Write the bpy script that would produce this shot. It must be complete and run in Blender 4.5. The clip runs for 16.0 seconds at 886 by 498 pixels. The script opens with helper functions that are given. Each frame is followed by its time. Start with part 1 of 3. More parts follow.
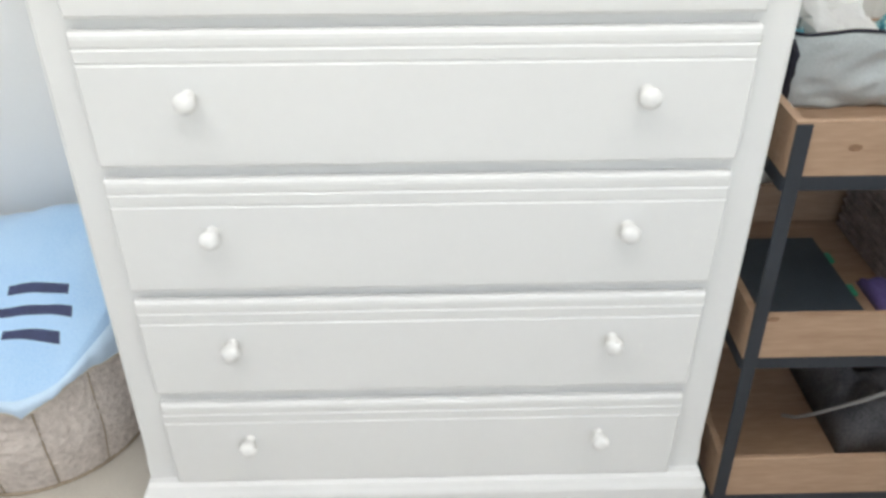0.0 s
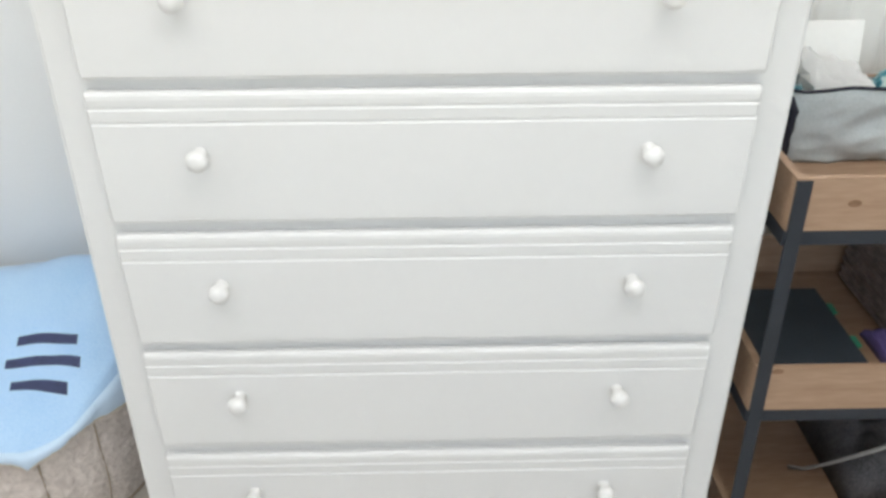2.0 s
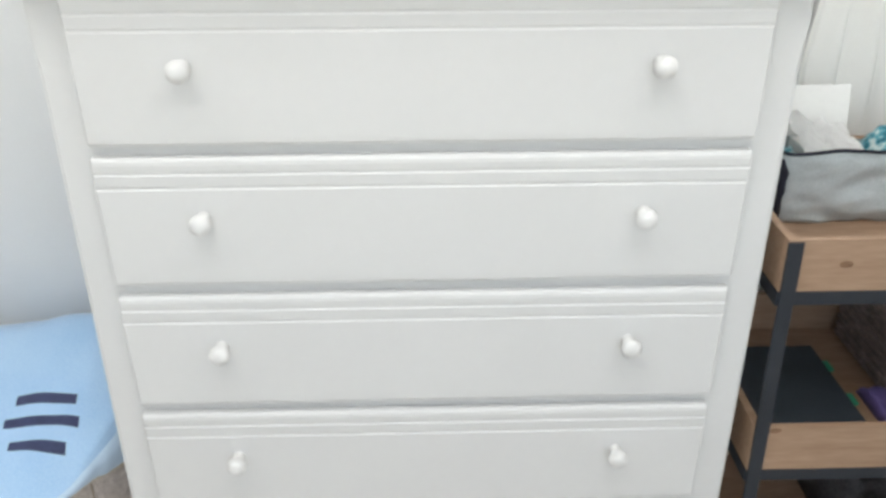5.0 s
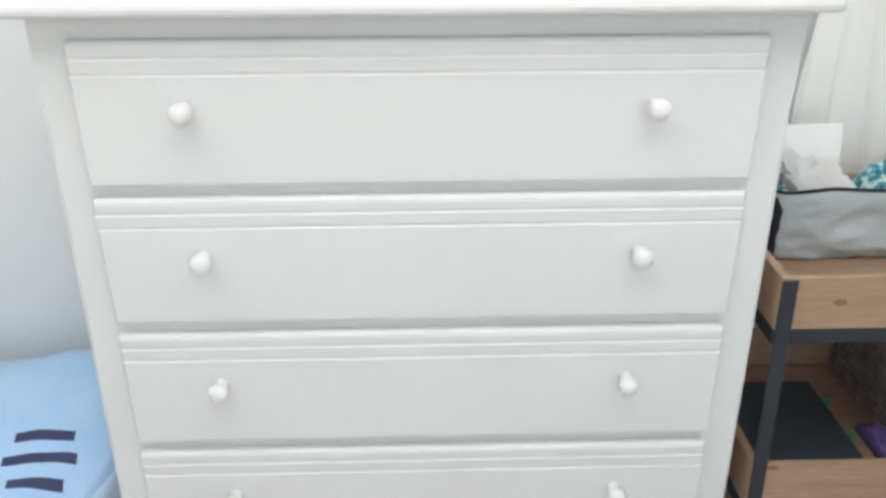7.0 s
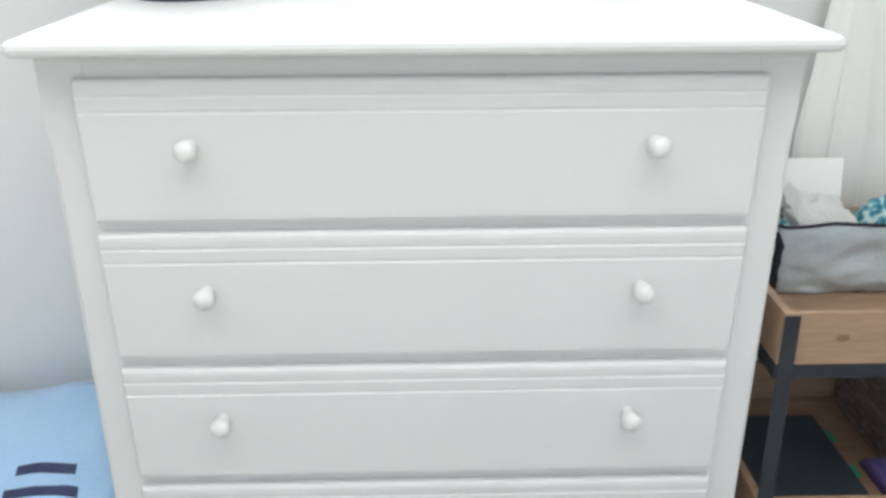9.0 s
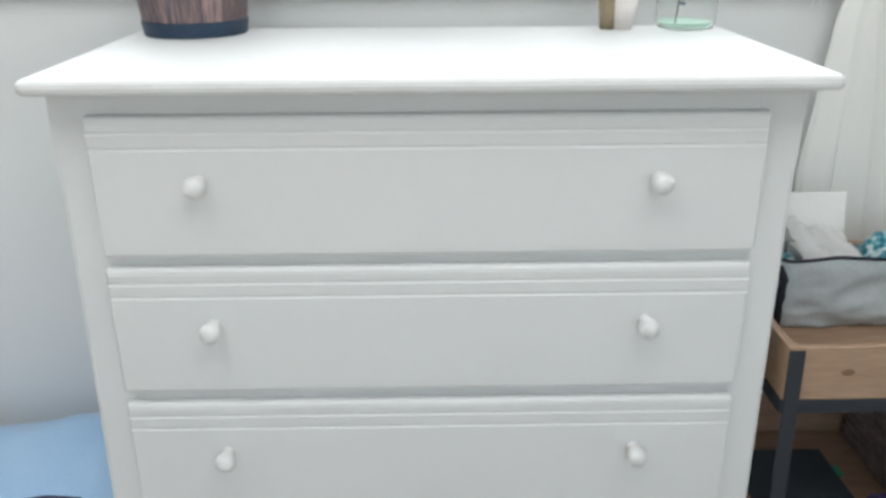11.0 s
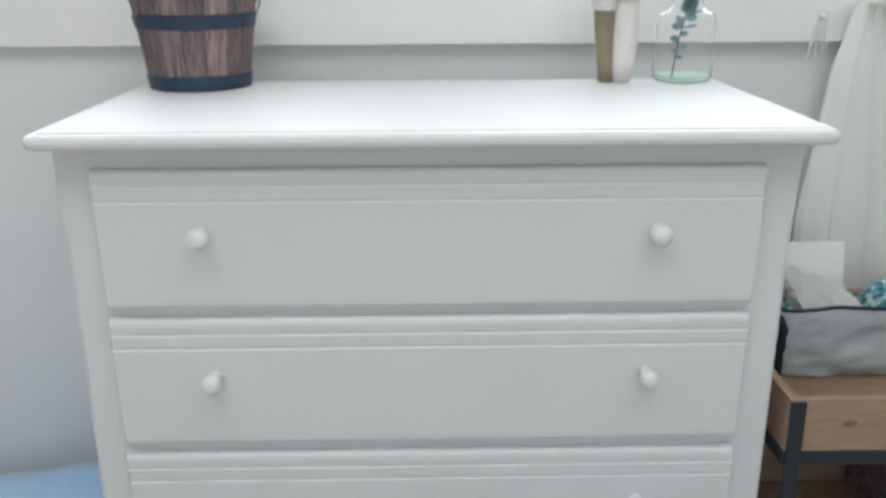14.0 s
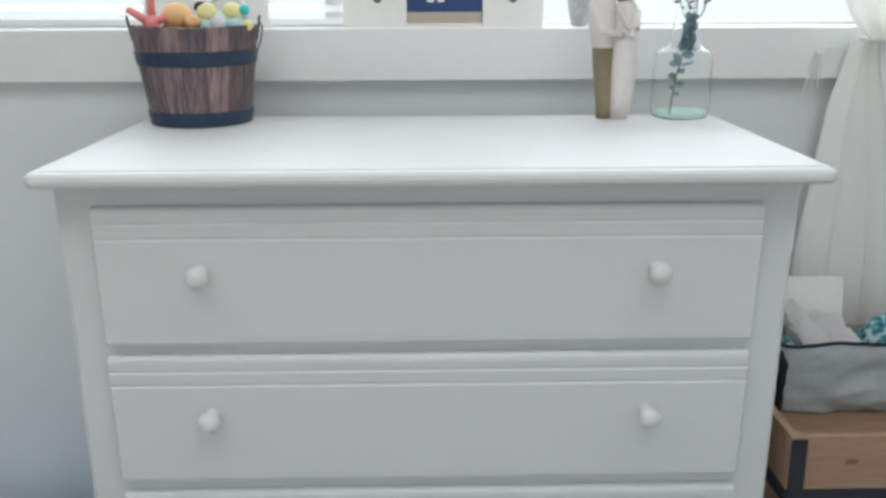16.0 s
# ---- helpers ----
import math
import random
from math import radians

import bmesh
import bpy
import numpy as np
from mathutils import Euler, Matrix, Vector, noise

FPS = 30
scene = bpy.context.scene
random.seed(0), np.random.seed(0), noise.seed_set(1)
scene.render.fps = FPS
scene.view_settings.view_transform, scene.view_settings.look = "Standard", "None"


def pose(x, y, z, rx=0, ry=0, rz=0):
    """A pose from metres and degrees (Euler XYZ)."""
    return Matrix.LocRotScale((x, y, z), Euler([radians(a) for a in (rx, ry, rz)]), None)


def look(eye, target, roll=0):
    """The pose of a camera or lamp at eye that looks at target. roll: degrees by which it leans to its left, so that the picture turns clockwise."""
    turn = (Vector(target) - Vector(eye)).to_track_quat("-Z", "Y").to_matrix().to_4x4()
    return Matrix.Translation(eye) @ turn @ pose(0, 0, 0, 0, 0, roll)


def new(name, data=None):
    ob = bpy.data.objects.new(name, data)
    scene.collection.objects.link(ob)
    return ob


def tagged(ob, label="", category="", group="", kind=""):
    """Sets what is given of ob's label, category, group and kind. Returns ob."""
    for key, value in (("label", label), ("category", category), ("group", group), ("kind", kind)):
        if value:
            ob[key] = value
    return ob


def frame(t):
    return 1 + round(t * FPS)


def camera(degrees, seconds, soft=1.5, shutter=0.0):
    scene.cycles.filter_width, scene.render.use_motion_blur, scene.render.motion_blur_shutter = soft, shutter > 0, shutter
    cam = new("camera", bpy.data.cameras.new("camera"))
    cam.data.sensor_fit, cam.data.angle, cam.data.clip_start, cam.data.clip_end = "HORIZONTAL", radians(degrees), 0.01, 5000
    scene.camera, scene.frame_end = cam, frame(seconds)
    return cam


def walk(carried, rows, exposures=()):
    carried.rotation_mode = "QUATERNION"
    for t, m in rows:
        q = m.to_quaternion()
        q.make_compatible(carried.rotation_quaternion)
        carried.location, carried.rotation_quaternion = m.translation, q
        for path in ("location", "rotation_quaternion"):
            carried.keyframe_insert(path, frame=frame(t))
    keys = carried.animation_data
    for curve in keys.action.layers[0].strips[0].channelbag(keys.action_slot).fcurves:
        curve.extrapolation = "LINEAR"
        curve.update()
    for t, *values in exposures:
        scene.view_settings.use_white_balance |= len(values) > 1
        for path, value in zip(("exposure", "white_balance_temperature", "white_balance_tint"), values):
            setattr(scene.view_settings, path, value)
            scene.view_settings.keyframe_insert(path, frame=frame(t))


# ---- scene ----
cam = camera(55.9, 16.0, soft=3.1)

PATH = [
    (0, (0.003, -0.886, 1.128), (0.045, 0.772, 0.01), -0.1),
    (0.5, (0.0, -0.888, 1.135), (0.042, 0.787, 0.042), -0.1),
    (1, (-0.001, -0.888, 1.137), (0.04, 0.799, 0.065), -0.1),
    (1.5, (-0.001, -0.889, 1.145), (0.036, 0.813, 0.094), -0.2),
    (2, (-0.001, -0.89, 1.148), (0.035, 0.823, 0.115), -0.2),
    (2.5, (-0.003, -0.89, 1.149), (0.035, 0.837, 0.141), -0.2),
    (3, (-0.003, -0.89, 1.152), (0.035, 0.845, 0.158), -0.2),
    (3.5, (-0.003, -0.892, 1.155), (0.036, 0.855, 0.182), -0.2),
    (4, (-0.003, -0.893, 1.159), (0.038, 0.861, 0.198), -0.2),
    (6.5, (-0.001, -0.902, 1.179), (0.045, 0.896, 0.305), -0.2),
    (7, (-0.001, -0.902, 1.182), (0.046, 0.902, 0.319), -0.2),
    (7.5, (0.001, -0.903, 1.185), (0.043, 0.91, 0.341), -0.2),
    (8, (0.001, -0.903, 1.188), (0.042, 0.915, 0.355), -0.2),
    (8.5, (0.0, -0.903, 1.19), (0.042, 0.923, 0.376), -0.2),
    (9, (0.0, -0.902, 1.193), (0.04, 0.928, 0.389), -0.2),
    (11.5, (0.0, -0.907, 1.204), (0.028, 0.957, 0.478), -0.3),
    (12, (-0.001, -0.908, 1.206), (0.027, 0.961, 0.494), -0.3),
    (12.5, (0.0, -0.908, 1.21), (0.026, 0.967, 0.516), -0.3),
    (13, (0.0, -0.909, 1.211), (0.027, 0.973, 0.532), -0.3),
    (13.5, (0.001, -0.908, 1.215), (0.027, 0.979, 0.553), -0.3),
    (14, (0.0, -0.908, 1.216), (0.028, 0.984, 0.568), -0.3),
    (14.5, (0.0, -0.907, 1.219), (0.028, 0.991, 0.59), -0.2),
    (15, (0.001, -0.908, 1.22), (0.028, 0.995, 0.606), -0.3),
    (15.5, (0.0, -0.908, 1.223), (0.029, 1.001, 0.628), -0.3),
    (16, (-0.001, -0.906, 1.227), (0.031, 1.006, 0.642), -0.2),
]
walk(cam, [(t, look(eye, target, roll)) for t, eye, target, roll in PATH],
     exposures=[(0.0, 0.74, 6500, 8), (4.0, 0.61, 6450, 8), (6.5, 0.58, 6400, 8), (9.0, 0.48, 6300, 7), (11.5, 0.11, 6250, 7), (12.5, 0.0, 6200, 7), (14.0, -0.08, 6200, 7), (16.0, -0.28, 6200, 7)])

LAMP_WINDOW, FILL_FRONT, FILL_ABOVE = 20.5, 7, 19.3
EMBROIDERY = [(-0.655, 0.186, -0.559, 0.184, 0.013), (-0.667, 0.155, -0.551, 0.157, 0.013), (-0.650, 0.122, -0.566, 0.126, 0.013)]

# ---------------------------------------------------------------- world and lights
world = bpy.data.worlds.new("world")
scene.world = world
world.use_nodes = True
wn = world.node_tree.nodes
sky = wn.new("ShaderNodeTexSky")
sky.sky_type = "NISHITA"
sky.sun_disc = False
sky.sun_elevation, sky.sun_rotation = radians(38), radians(150)
world.node_tree.links.new(sky.outputs[0], wn["Background"].inputs[0])
wn["Background"].inputs[1].default_value = 0.12


def area_lamp(name, m, sx, sy, watts, color):
    data = bpy.data.lights.new(name, "AREA")
    data.shape, data.size, data.size_y, data.energy, data.color = "RECTANGLE", sx, sy, watts, color
    ob = new(name, data)
    ob.matrix_world = m
    return ob


# daylight in the window over the chest, then two added fills, front and overhead
area_lamp("window_daylight", look((-0.12, 0.80, 1.69), (-0.12, 0.0, 1.60)), 2.0, 0.82, LAMP_WINDOW, (0.985, 0.975, 0.985))
# added fill from behind the camera; no window is known there
area_lamp("added_front_fill", look((0.25, -2.66, 1.45), (0.1, 0.0, 1.25)), 2.4, 1.2, FILL_FRONT, (0.94, 0.98, 1.0))
# broad overhead fill, added; no ceiling lamp is known in the room
area_lamp("added_overhead_fill", look((-0.04, -0.80, 2.33), (-0.04, -0.80, 0.0)), 2.2, 1.15, FILL_ABOVE, (1.0, 0.97, 0.93))

# ---------------------------------------------------------------- materials


def material(name, color, rough=0.6, vary=0.08, scale=6.0, fine=90.0, bump=0.12, metal=0.0, stretch=(1, 1, 1), second=None,
             sheen=0.0, coat=0.0, depth=0.0004):
    m = bpy.data.materials.new(name)
    m.use_nodes = True
    n, l = m.node_tree.nodes, m.node_tree.links
    b = n["Principled BSDF"]
    b.inputs["Roughness"].default_value, b.inputs["Metallic"].default_value = rough, metal
    b.inputs["Sheen Weight"].default_value, b.inputs["Coat Weight"].default_value = sheen, coat
    co = n.new("ShaderNodeTexCoord")
    mp = n.new("ShaderNodeMapping")
    mp.inputs["Scale"].default_value = stretch
    l.new(co.outputs["Object"], mp.inputs[0])
    big, small = n.new("ShaderNodeTexNoise"), n.new("ShaderNodeTexNoise")
    big.inputs["Scale"].default_value, small.inputs["Scale"].default_value = scale, fine
    big.inputs["Detail"].default_value = small.inputs["Detail"].default_value = 4
    l.new(mp.outputs[0], big.inputs[0])
    l.new(mp.outputs[0], small.inputs[0])
    mix = n.new("ShaderNodeMix")
    mix.data_type = "RGBA"
    dark = second or tuple(c * (1 - 2 * vary) for c in color)
    light = color if second else tuple(min(1, c * (1 + vary)) for c in color)
    mix.inputs[6].default_value, mix.inputs[7].default_value = (*dark, 1), (*light, 1)
    add = n.new("ShaderNodeMath")
    add.operation = "MULTIPLY_ADD"
    add.inputs[1].default_value = 0.45
    l.new(small.outputs[0], add.inputs[0])
    scl = n.new("ShaderNodeMath")
    scl.operation = "MULTIPLY"
    scl.inputs[1].default_value = 0.35
    l.new(big.outputs[0], scl.inputs[0])
    l.new(scl.outputs[0], add.inputs[2])
    ramp = n.new("ShaderNodeMapRange")
    ramp.inputs[1].default_value, ramp.inputs[2].default_value = 0.3, 0.7
    l.new(add.outputs[0], ramp.inputs[0])
    l.new(ramp.outputs[0], mix.inputs[0])
    l.new(mix.outputs[2], b.inputs["Base Color"])
    if bump:
        bp = n.new("ShaderNodeBump")
        bp.inputs["Strength"].default_value, bp.inputs["Distance"].default_value = bump, depth
        l.new(small.outputs[0], bp.inputs["Height"])
        l.new(bp.outputs[0], b.inputs["Normal"])
    return m


def tinted_by_object(m, spread):
    """Lets the brightness of alike pieces differ a little."""
    n, l = m.node_tree.nodes, m.node_tree.links
    b = n["Principled BSDF"]
    src = b.inputs["Base Color"].links[0].from_socket
    info, rng, hsv = n.new("ShaderNodeObjectInfo"), n.new("ShaderNodeMapRange"), n.new("ShaderNodeHueSaturation")
    rng.inputs[3].default_value, rng.inputs[4].default_value = 1 - spread, 1 + spread
    l.new(info.outputs["Random"], rng.inputs[0])
    l.new(rng.outputs[0], hsv.inputs["Value"])
    l.new(src, hsv.inputs["Color"])
    l.new(hsv.outputs[0], b.inputs["Base Color"])
    return m


M_WHITE = material("white_paint", (0.71, 0.715, 0.712), 0.52, 0.010, 3, 70, 0.02, depth=0.0006)
M_KNOB = material("white_knob_enamel", (0.745, 0.745, 0.74), 0.45, 0.01, 20, 200, 0.0)
M_TRIM = material("trim_paint", (0.84, 0.84, 0.835), 0.45, 0.015, 4, 60, 0.05)
M_WALL = material("grey_wall_paint", (0.79, 0.80, 0.80), 0.85, 0.02, 2.5, 220, 0.12, depth=0.0003)
M_CEIL = material("ceiling_paint", (0.8, 0.8, 0.78), 0.9, 0.02, 2, 150, 0.1)
M_CARPET = material("beige_carpet", (0.62, 0.58, 0.52), 0.97, 0.12, 9, 380, 0.9, depth=0.0015)
M_WOOD = material("pine_board", (0.46, 0.32, 0.22), 0.6, 0.1, 5, 22, 0.1, stretch=(1.2, 9, 9), second=(0.30, 0.19, 0.12))
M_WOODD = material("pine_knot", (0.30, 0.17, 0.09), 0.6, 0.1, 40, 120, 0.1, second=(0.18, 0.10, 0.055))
M_STEEL = material("black_powder_coat", (0.019, 0.025, 0.036), 0.55, 0.15, 20, 300, 0.15)
M_MAT = material("black_board", (0.048, 0.066, 0.088), 0.6, 0.15, 20, 250, 0.1)
M_GREEN = material("green_edge", (0.05, 0.35, 0.2), 0.4, 0.05)
M_PURPLE = material("purple_cloth", (0.17, 0.13, 0.38), 0.8, 0.2, 30, 300, 0.4)
M_BROWN = material("brown_wicker", (0.36, 0.285, 0.26), 0.75, 0.3, 40, 220, 0.8, depth=0.0015)
M_DARK = material("dark_cloth", (0.15, 0.145, 0.155), 0.9, 0.3, 25, 250, 0.5)
M_BLUEC = material("dark_blue_cloth", (0.05, 0.12, 0.32), 0.9, 0.2, 30, 300, 0.4)
M_CORD = material("pale_cord", (0.42, 0.40, 0.38), 0.7, 0.1)
M_FELT = material("heather_grey_jersey", (0.61, 0.66, 0.675), 0.95, 0.16, 18, 420, 0.5, second=(0.37, 0.41, 0.42), sheen=0.3)
M_NAVY = material("navy_binding", (0.014, 0.015, 0.03), 0.8, 0.2, 40, 400, 0.4)
M_PAPER = material("white_card", (0.90, 0.89, 0.86), 0.7, 0.02, 8, 100, 0.05)
def print_material():
    m = material("teal_print_cloth", (0.5, 0.5, 0.5), 0.9, 0.1, 55, 300, 0.3)
    n, l = m.node_tree.nodes, m.node_tree.links
    b = n["Principled BSDF"]
    co, vor, ramp = n.new("ShaderNodeTexCoord"), n.new("ShaderNodeTexVoronoi"), n.new("ShaderNodeValToRGB")
    vor.inputs["Scale"].default_value = 88
    l.new(co.outputs["Object"], vor.inputs["Vector"])
    el = ramp.color_ramp.elements
    el[0].position, el[0].color = 0.36, (0.03, 0.15, 0.20, 1)
    el[1].position, el[1].color = 0.56, (0.09, 0.33, 0.40, 1)
    extra = el.new(0.74)
    extra.color = (0.58, 0.68, 0.66, 1)
    l.new(vor.outputs["Distance"], ramp.inputs[0])
    l.new(ramp.outputs[0], b.inputs["Base Color"])
    return m


M_TEAL = print_material()
M_BLUE = material("light_blue_fleece", (0.52, 0.705, 0.90), 0.97, 0.08, 11, 320, 0.8, sheen=0.4, second=(0.36, 0.56, 0.82), depth=0.0007)
M_HEM = material("pale_blue_satin", (0.56, 0.72, 0.90), 0.6, 0.05, 14, 300, 0.3, sheen=0.3)
M_EDGING = material("cream_stitching", (0.66, 0.60, 0.50), 0.9, 0.1, 30, 300, 0.4)
M_THREAD = material("navy_thread", (0.05, 0.065, 0.16), 0.7, 0.2, 60, 500, 0.5)
M_BASKET = material("greige_woven_cotton", (0.84, 0.775, 0.72), 0.95, 0.2, 45, 95, 1.0, second=(0.50, 0.445, 0.41), depth=0.006)
M_SEAM = material("basket_seam_cord", (0.42, 0.345, 0.26), 0.9, 0.2, 60, 300, 0.6)
M_STAVE = tinted_by_object(material("weathered_stave", (0.47, 0.30, 0.26), 0.6, 0.3, 7, 30, 0.4, stretch=(9, 9, 0.22), second=(0.062, 0.060, 0.080)), 0.28)
M_HOOP = material("blue_black_hoop", (0.030, 0.062, 0.115), 0.45, 0.2, 25, 200, 0.1, metal=0.2)
M_WIRE = material("dark_wire", (0.12, 0.12, 0.13), 0.4, 0.1, metal=0.6)
M_CORAL = material("coral_plastic", (0.92, 0.31, 0.30), 0.35, 0.05)
M_ORANGE = material("orange_plastic", (0.95, 0.58, 0.27), 0.4, 0.05)
M_YELLOW = material("yellow_plastic", (0.97, 0.90, 0.42), 0.35, 0.05)
M_AQUA = material("pale_aqua_plastic", (0.60, 0.88, 0.90), 0.35, 0.05)
M_TURQ = material("turquoise_plastic", (0.04, 0.60, 0.58), 0.3, 0.05)
M_PLASTIC = material("white_plastic", (0.78, 0.80, 0.82), 0.35, 0.02)
M_STATUE = material("carved_cream_resin", (0.79, 0.745, 0.725), 0.8, 0.06, 18, 120, 0.4)
M_KHAKI = material("khaki_resin", (0.31, 0.255, 0.165), 0.8, 0.12, 18, 120, 0.4)
M_HAIR = material("brown_resin", (0.26, 0.15, 0.11), 0.8, 0.12, 18, 120, 0.4)
M_LEAF = material("dusty_green_leaf", (0.30, 0.44, 0.48), 0.7, 0.2, 40, 200, 0.2)
M_STEM = material("dried_stem", (0.10, 0.09, 0.075), 0.8, 0.2, 40, 200, 0.2)
M_FLOWER = material("dried_flower", (0.44, 0.37, 0.40), 0.9, 0.3, 60, 200, 0.3)
M_PHOTO = material("blue_print", (0.012, 0.055, 0.20), 0.4, 0.1, 10, 60, 0)
M_PHOTO2 = material("beige_print", (0.55, 0.49, 0.40), 0.5, 0.05, 10, 60, 0)
M_CLAY = material("grey_imprint", (0.16, 0.16, 0.165), 0.8, 0.1, 30, 200, 0.3)
M_ORN = material("speckled_ornament", (0.78, 0.77, 0.77), 0.7, 0.2, 60, 140, 0.8, second=(0.40, 0.40, 0.42), depth=0.002)


def glass_material(name, color, rough=0.0, ior=1.45):
    m = bpy.data.materials.new(name)
    m.use_nodes = True
    b = m.node_tree.nodes["Principled BSDF"]
    b.inputs["Base Color"].default_value = (*color, 1)
    b.inputs["Transmission Weight"].default_value = 1
    b.inputs["Roughness"].default_value, b.inputs["IOR"].default_value = rough, ior
    return m


M_GLASS = glass_material("clear_glass", (0.985, 1.0, 0.993), 0.0, 1.14)
M_GREENGLASS = glass_material("green_tinted_glass", (0.78, 0.98, 0.88), 0.35)
M_GREENGLASS.node_tree.nodes["Principled BSDF"].inputs["Transmission Weight"].default_value = 0.8
M_PANE = glass_material("window_pane", (0.98, 1.0, 0.99), 0.0, 1.1)


def sheer_material(name, through_light, see_low, see_high):
    m = bpy.data.materials.new(name)
    m.use_nodes = True
    n, l = m.node_tree.nodes, m.node_tree.links
    n.remove(n["Principled BSDF"])
    out = n["Material Output"]
    dif, tra, clr = n.new("ShaderNodeBsdfDiffuse"), n.new("ShaderNodeBsdfTranslucent"), n.new("ShaderNodeBsdfTransparent")
    co, noi, ramp = n.new("ShaderNodeTexCoord"), n.new("ShaderNodeTexNoise"), n.new("ShaderNodeMapRange")
    noi.inputs["Scale"].default_value = 400
    ramp.inputs[3].default_value, ramp.inputs[4].default_value = see_low, see_high
    dif.inputs[0].default_value = (0.93, 0.925, 0.895, 1)
    tra.inputs[0].default_value = (0.90, 0.875, 0.80, 1)
    a, b = n.new("ShaderNodeMixShader"), n.new("ShaderNodeMixShader")
    a.inputs[0].default_value = through_light
    l.new(co.outputs["Object"], noi.inputs[0])
    l.new(noi.outputs[0], ramp.inputs[0])
    l.new(dif.outputs[0], a.inputs[1])
    l.new(tra.outputs[0], a.inputs[2])
    l.new(ramp.outputs[0], b.inputs[0])
    l.new(a.outputs[0], b.inputs[1])
    l.new(clr.outputs[0], b.inputs[2])
    l.new(b.outputs[0], out.inputs[0])
    return m


M_SHEER = sheer_material("sheer_white_voile", 0.10, 0.01, 0.05)
M_TISSUE = material("white_tissue", (0.95, 0.945, 0.935), 0.9, 0.015, 30, 200, 0.0)
M_DRAPE = sheer_material("gathered_white_voile", 0.19, 0.0, 0.02)

# ---------------------------------------------------------------- helpers


def part(name, bm, mat, parent=None, label="", smooth=False):
    bmesh.ops.recalc_face_normals(bm, faces=bm.faces)
    me = bpy.data.meshes.new(name)
    for f in bm.faces:
        f.smooth = smooth
    bm.to_mesh(me)
    bm.free()
    for one in mat if isinstance(mat, (list, tuple)) else [mat]:
        me.materials.append(one)
    ob = new(name, me)
    if parent is not None:
        ob.parent = parent
        ob.matrix_parent_inverse = parent.matrix_world.inverted()
    if label:
        tagged(ob, label)
    return ob


def thing(name, label, category, at=(0, 0, 0), group="", kind=""):
    ob = new(name)
    ob.empty_display_size = 0.05
    ob.matrix_world = Matrix.Translation(at)
    return tagged(ob, label, category, group, kind)


def box(x0, x1, y0, y1, z0, z1, bevel=0.0, seg=2, bm=None):
    out = bm or bmesh.new()
    one = bmesh.new()
    bmesh.ops.create_cube(one, size=1, matrix=Matrix.Translation(((x0 + x1) / 2, (y0 + y1) / 2, (z0 + z1) / 2)) @ Matrix.Diagonal((x1 - x0, y1 - y0, z1 - z0, 1)))
    if bevel:
        bmesh.ops.bevel(one, geom=one.edges[:], offset=bevel, segments=seg, affect="EDGES", profile=0.5)
    if bm is None:
        out.free()
        return one
    join(out, one)
    return out


def join(bm, other, mat_index=None):
    made = {v: bm.verts.new(v.co) for v in other.verts}
    for f in other.faces:
        g = bm.faces.new([made[v] for v in f.verts])
        g.material_index = f.material_index if mat_index is None else mat_index
        g.smooth = f.smooth
    other.free()
    return bm


def loft(rings, caps=True, closed=True):
    bm = bmesh.new()
    rows = [[bm.verts.new(p) for p in r] for r in rings]
    n = len(rows[0])
    for a, b in zip(rows, rows[1:]):
        for i in range(n if closed else n - 1):
            j = (i + 1) % n
            bm.faces.new((a[i], a[j], b[j], b[i]))
    if caps:
        bm.faces.new(rows[0][::-1])
        bm.faces.new(rows[-1])
    return bm


def lathe(profile, seg=28, centre=(0, 0, 0), squash=(1, 1), caps=True):
    rings = []
    for r, z in profile:
        rings.append([(centre[0] + squash[0] * r * math.cos(2 * math.pi * i / seg), centre[1] + squash[1] * r * math.sin(2 * math.pi * i / seg), centre[2] + z) for i in range(seg)])
    return loft(rings, caps)


def tube(points, radius, seg=8):
    """A round bar along points; radius may be a number or one number a point."""
    pts = [Vector(p) for p in points]
    rs = radius if isinstance(radius, (list, tuple)) else [radius] * len(pts)
    rings = []
    for i, p in enumerate(pts):
        d = (pts[min(i + 1, len(pts) - 1)] - pts[max(i - 1, 0)]).normalized()
        q = d.to_track_quat("Z", "Y")
        rings.append([p + q @ Vector((rs[i] * math.cos(2 * math.pi * k / seg), rs[i] * math.sin(2 * math.pi * k / seg), 0)) for k in range(seg)])
    return loft(rings)


def rounded_rect(x0, x1, y0, y1, z, r, seg=5):
    pts = []
    for cx, cy, a0 in ((x1 - r, y1 - r, 0), (x0 + r, y1 - r, 90), (x0 + r, y0 + r, 180), (x1 - r, y0 + r, 270)):
        for k in range(seg + 1):
            a = radians(a0 + 90 * k / seg)
            pts.append((cx + r * math.cos(a), cy + r * math.sin(a), z))
    return pts


def smoothstep(a, b, x):
    t = max(0.0, min(1.0, (x - a) / (b - a)))
    return t * t * (3 - 2 * t)


def ball(centre, radius, squash=(1, 1, 1), sub=2):
    bm = bmesh.new()
    bmesh.ops.create_icosphere(bm, subdivisions=sub, radius=radius, matrix=Matrix.Translation(centre) @ Matrix.Diagonal((*squash, 1)))
    return bm


# ---------------------------------------------------------------- the room
WALL_Y, SILL_Z = 0.50, 1.1737
WIN_X0, WIN_X1, WIN_Z1 = -1.05, 0.82, 2.06


def structure(name, bm, mat, label):
    return tagged(part(name, bm, mat), label, name.split("_")[0], kind="structure")


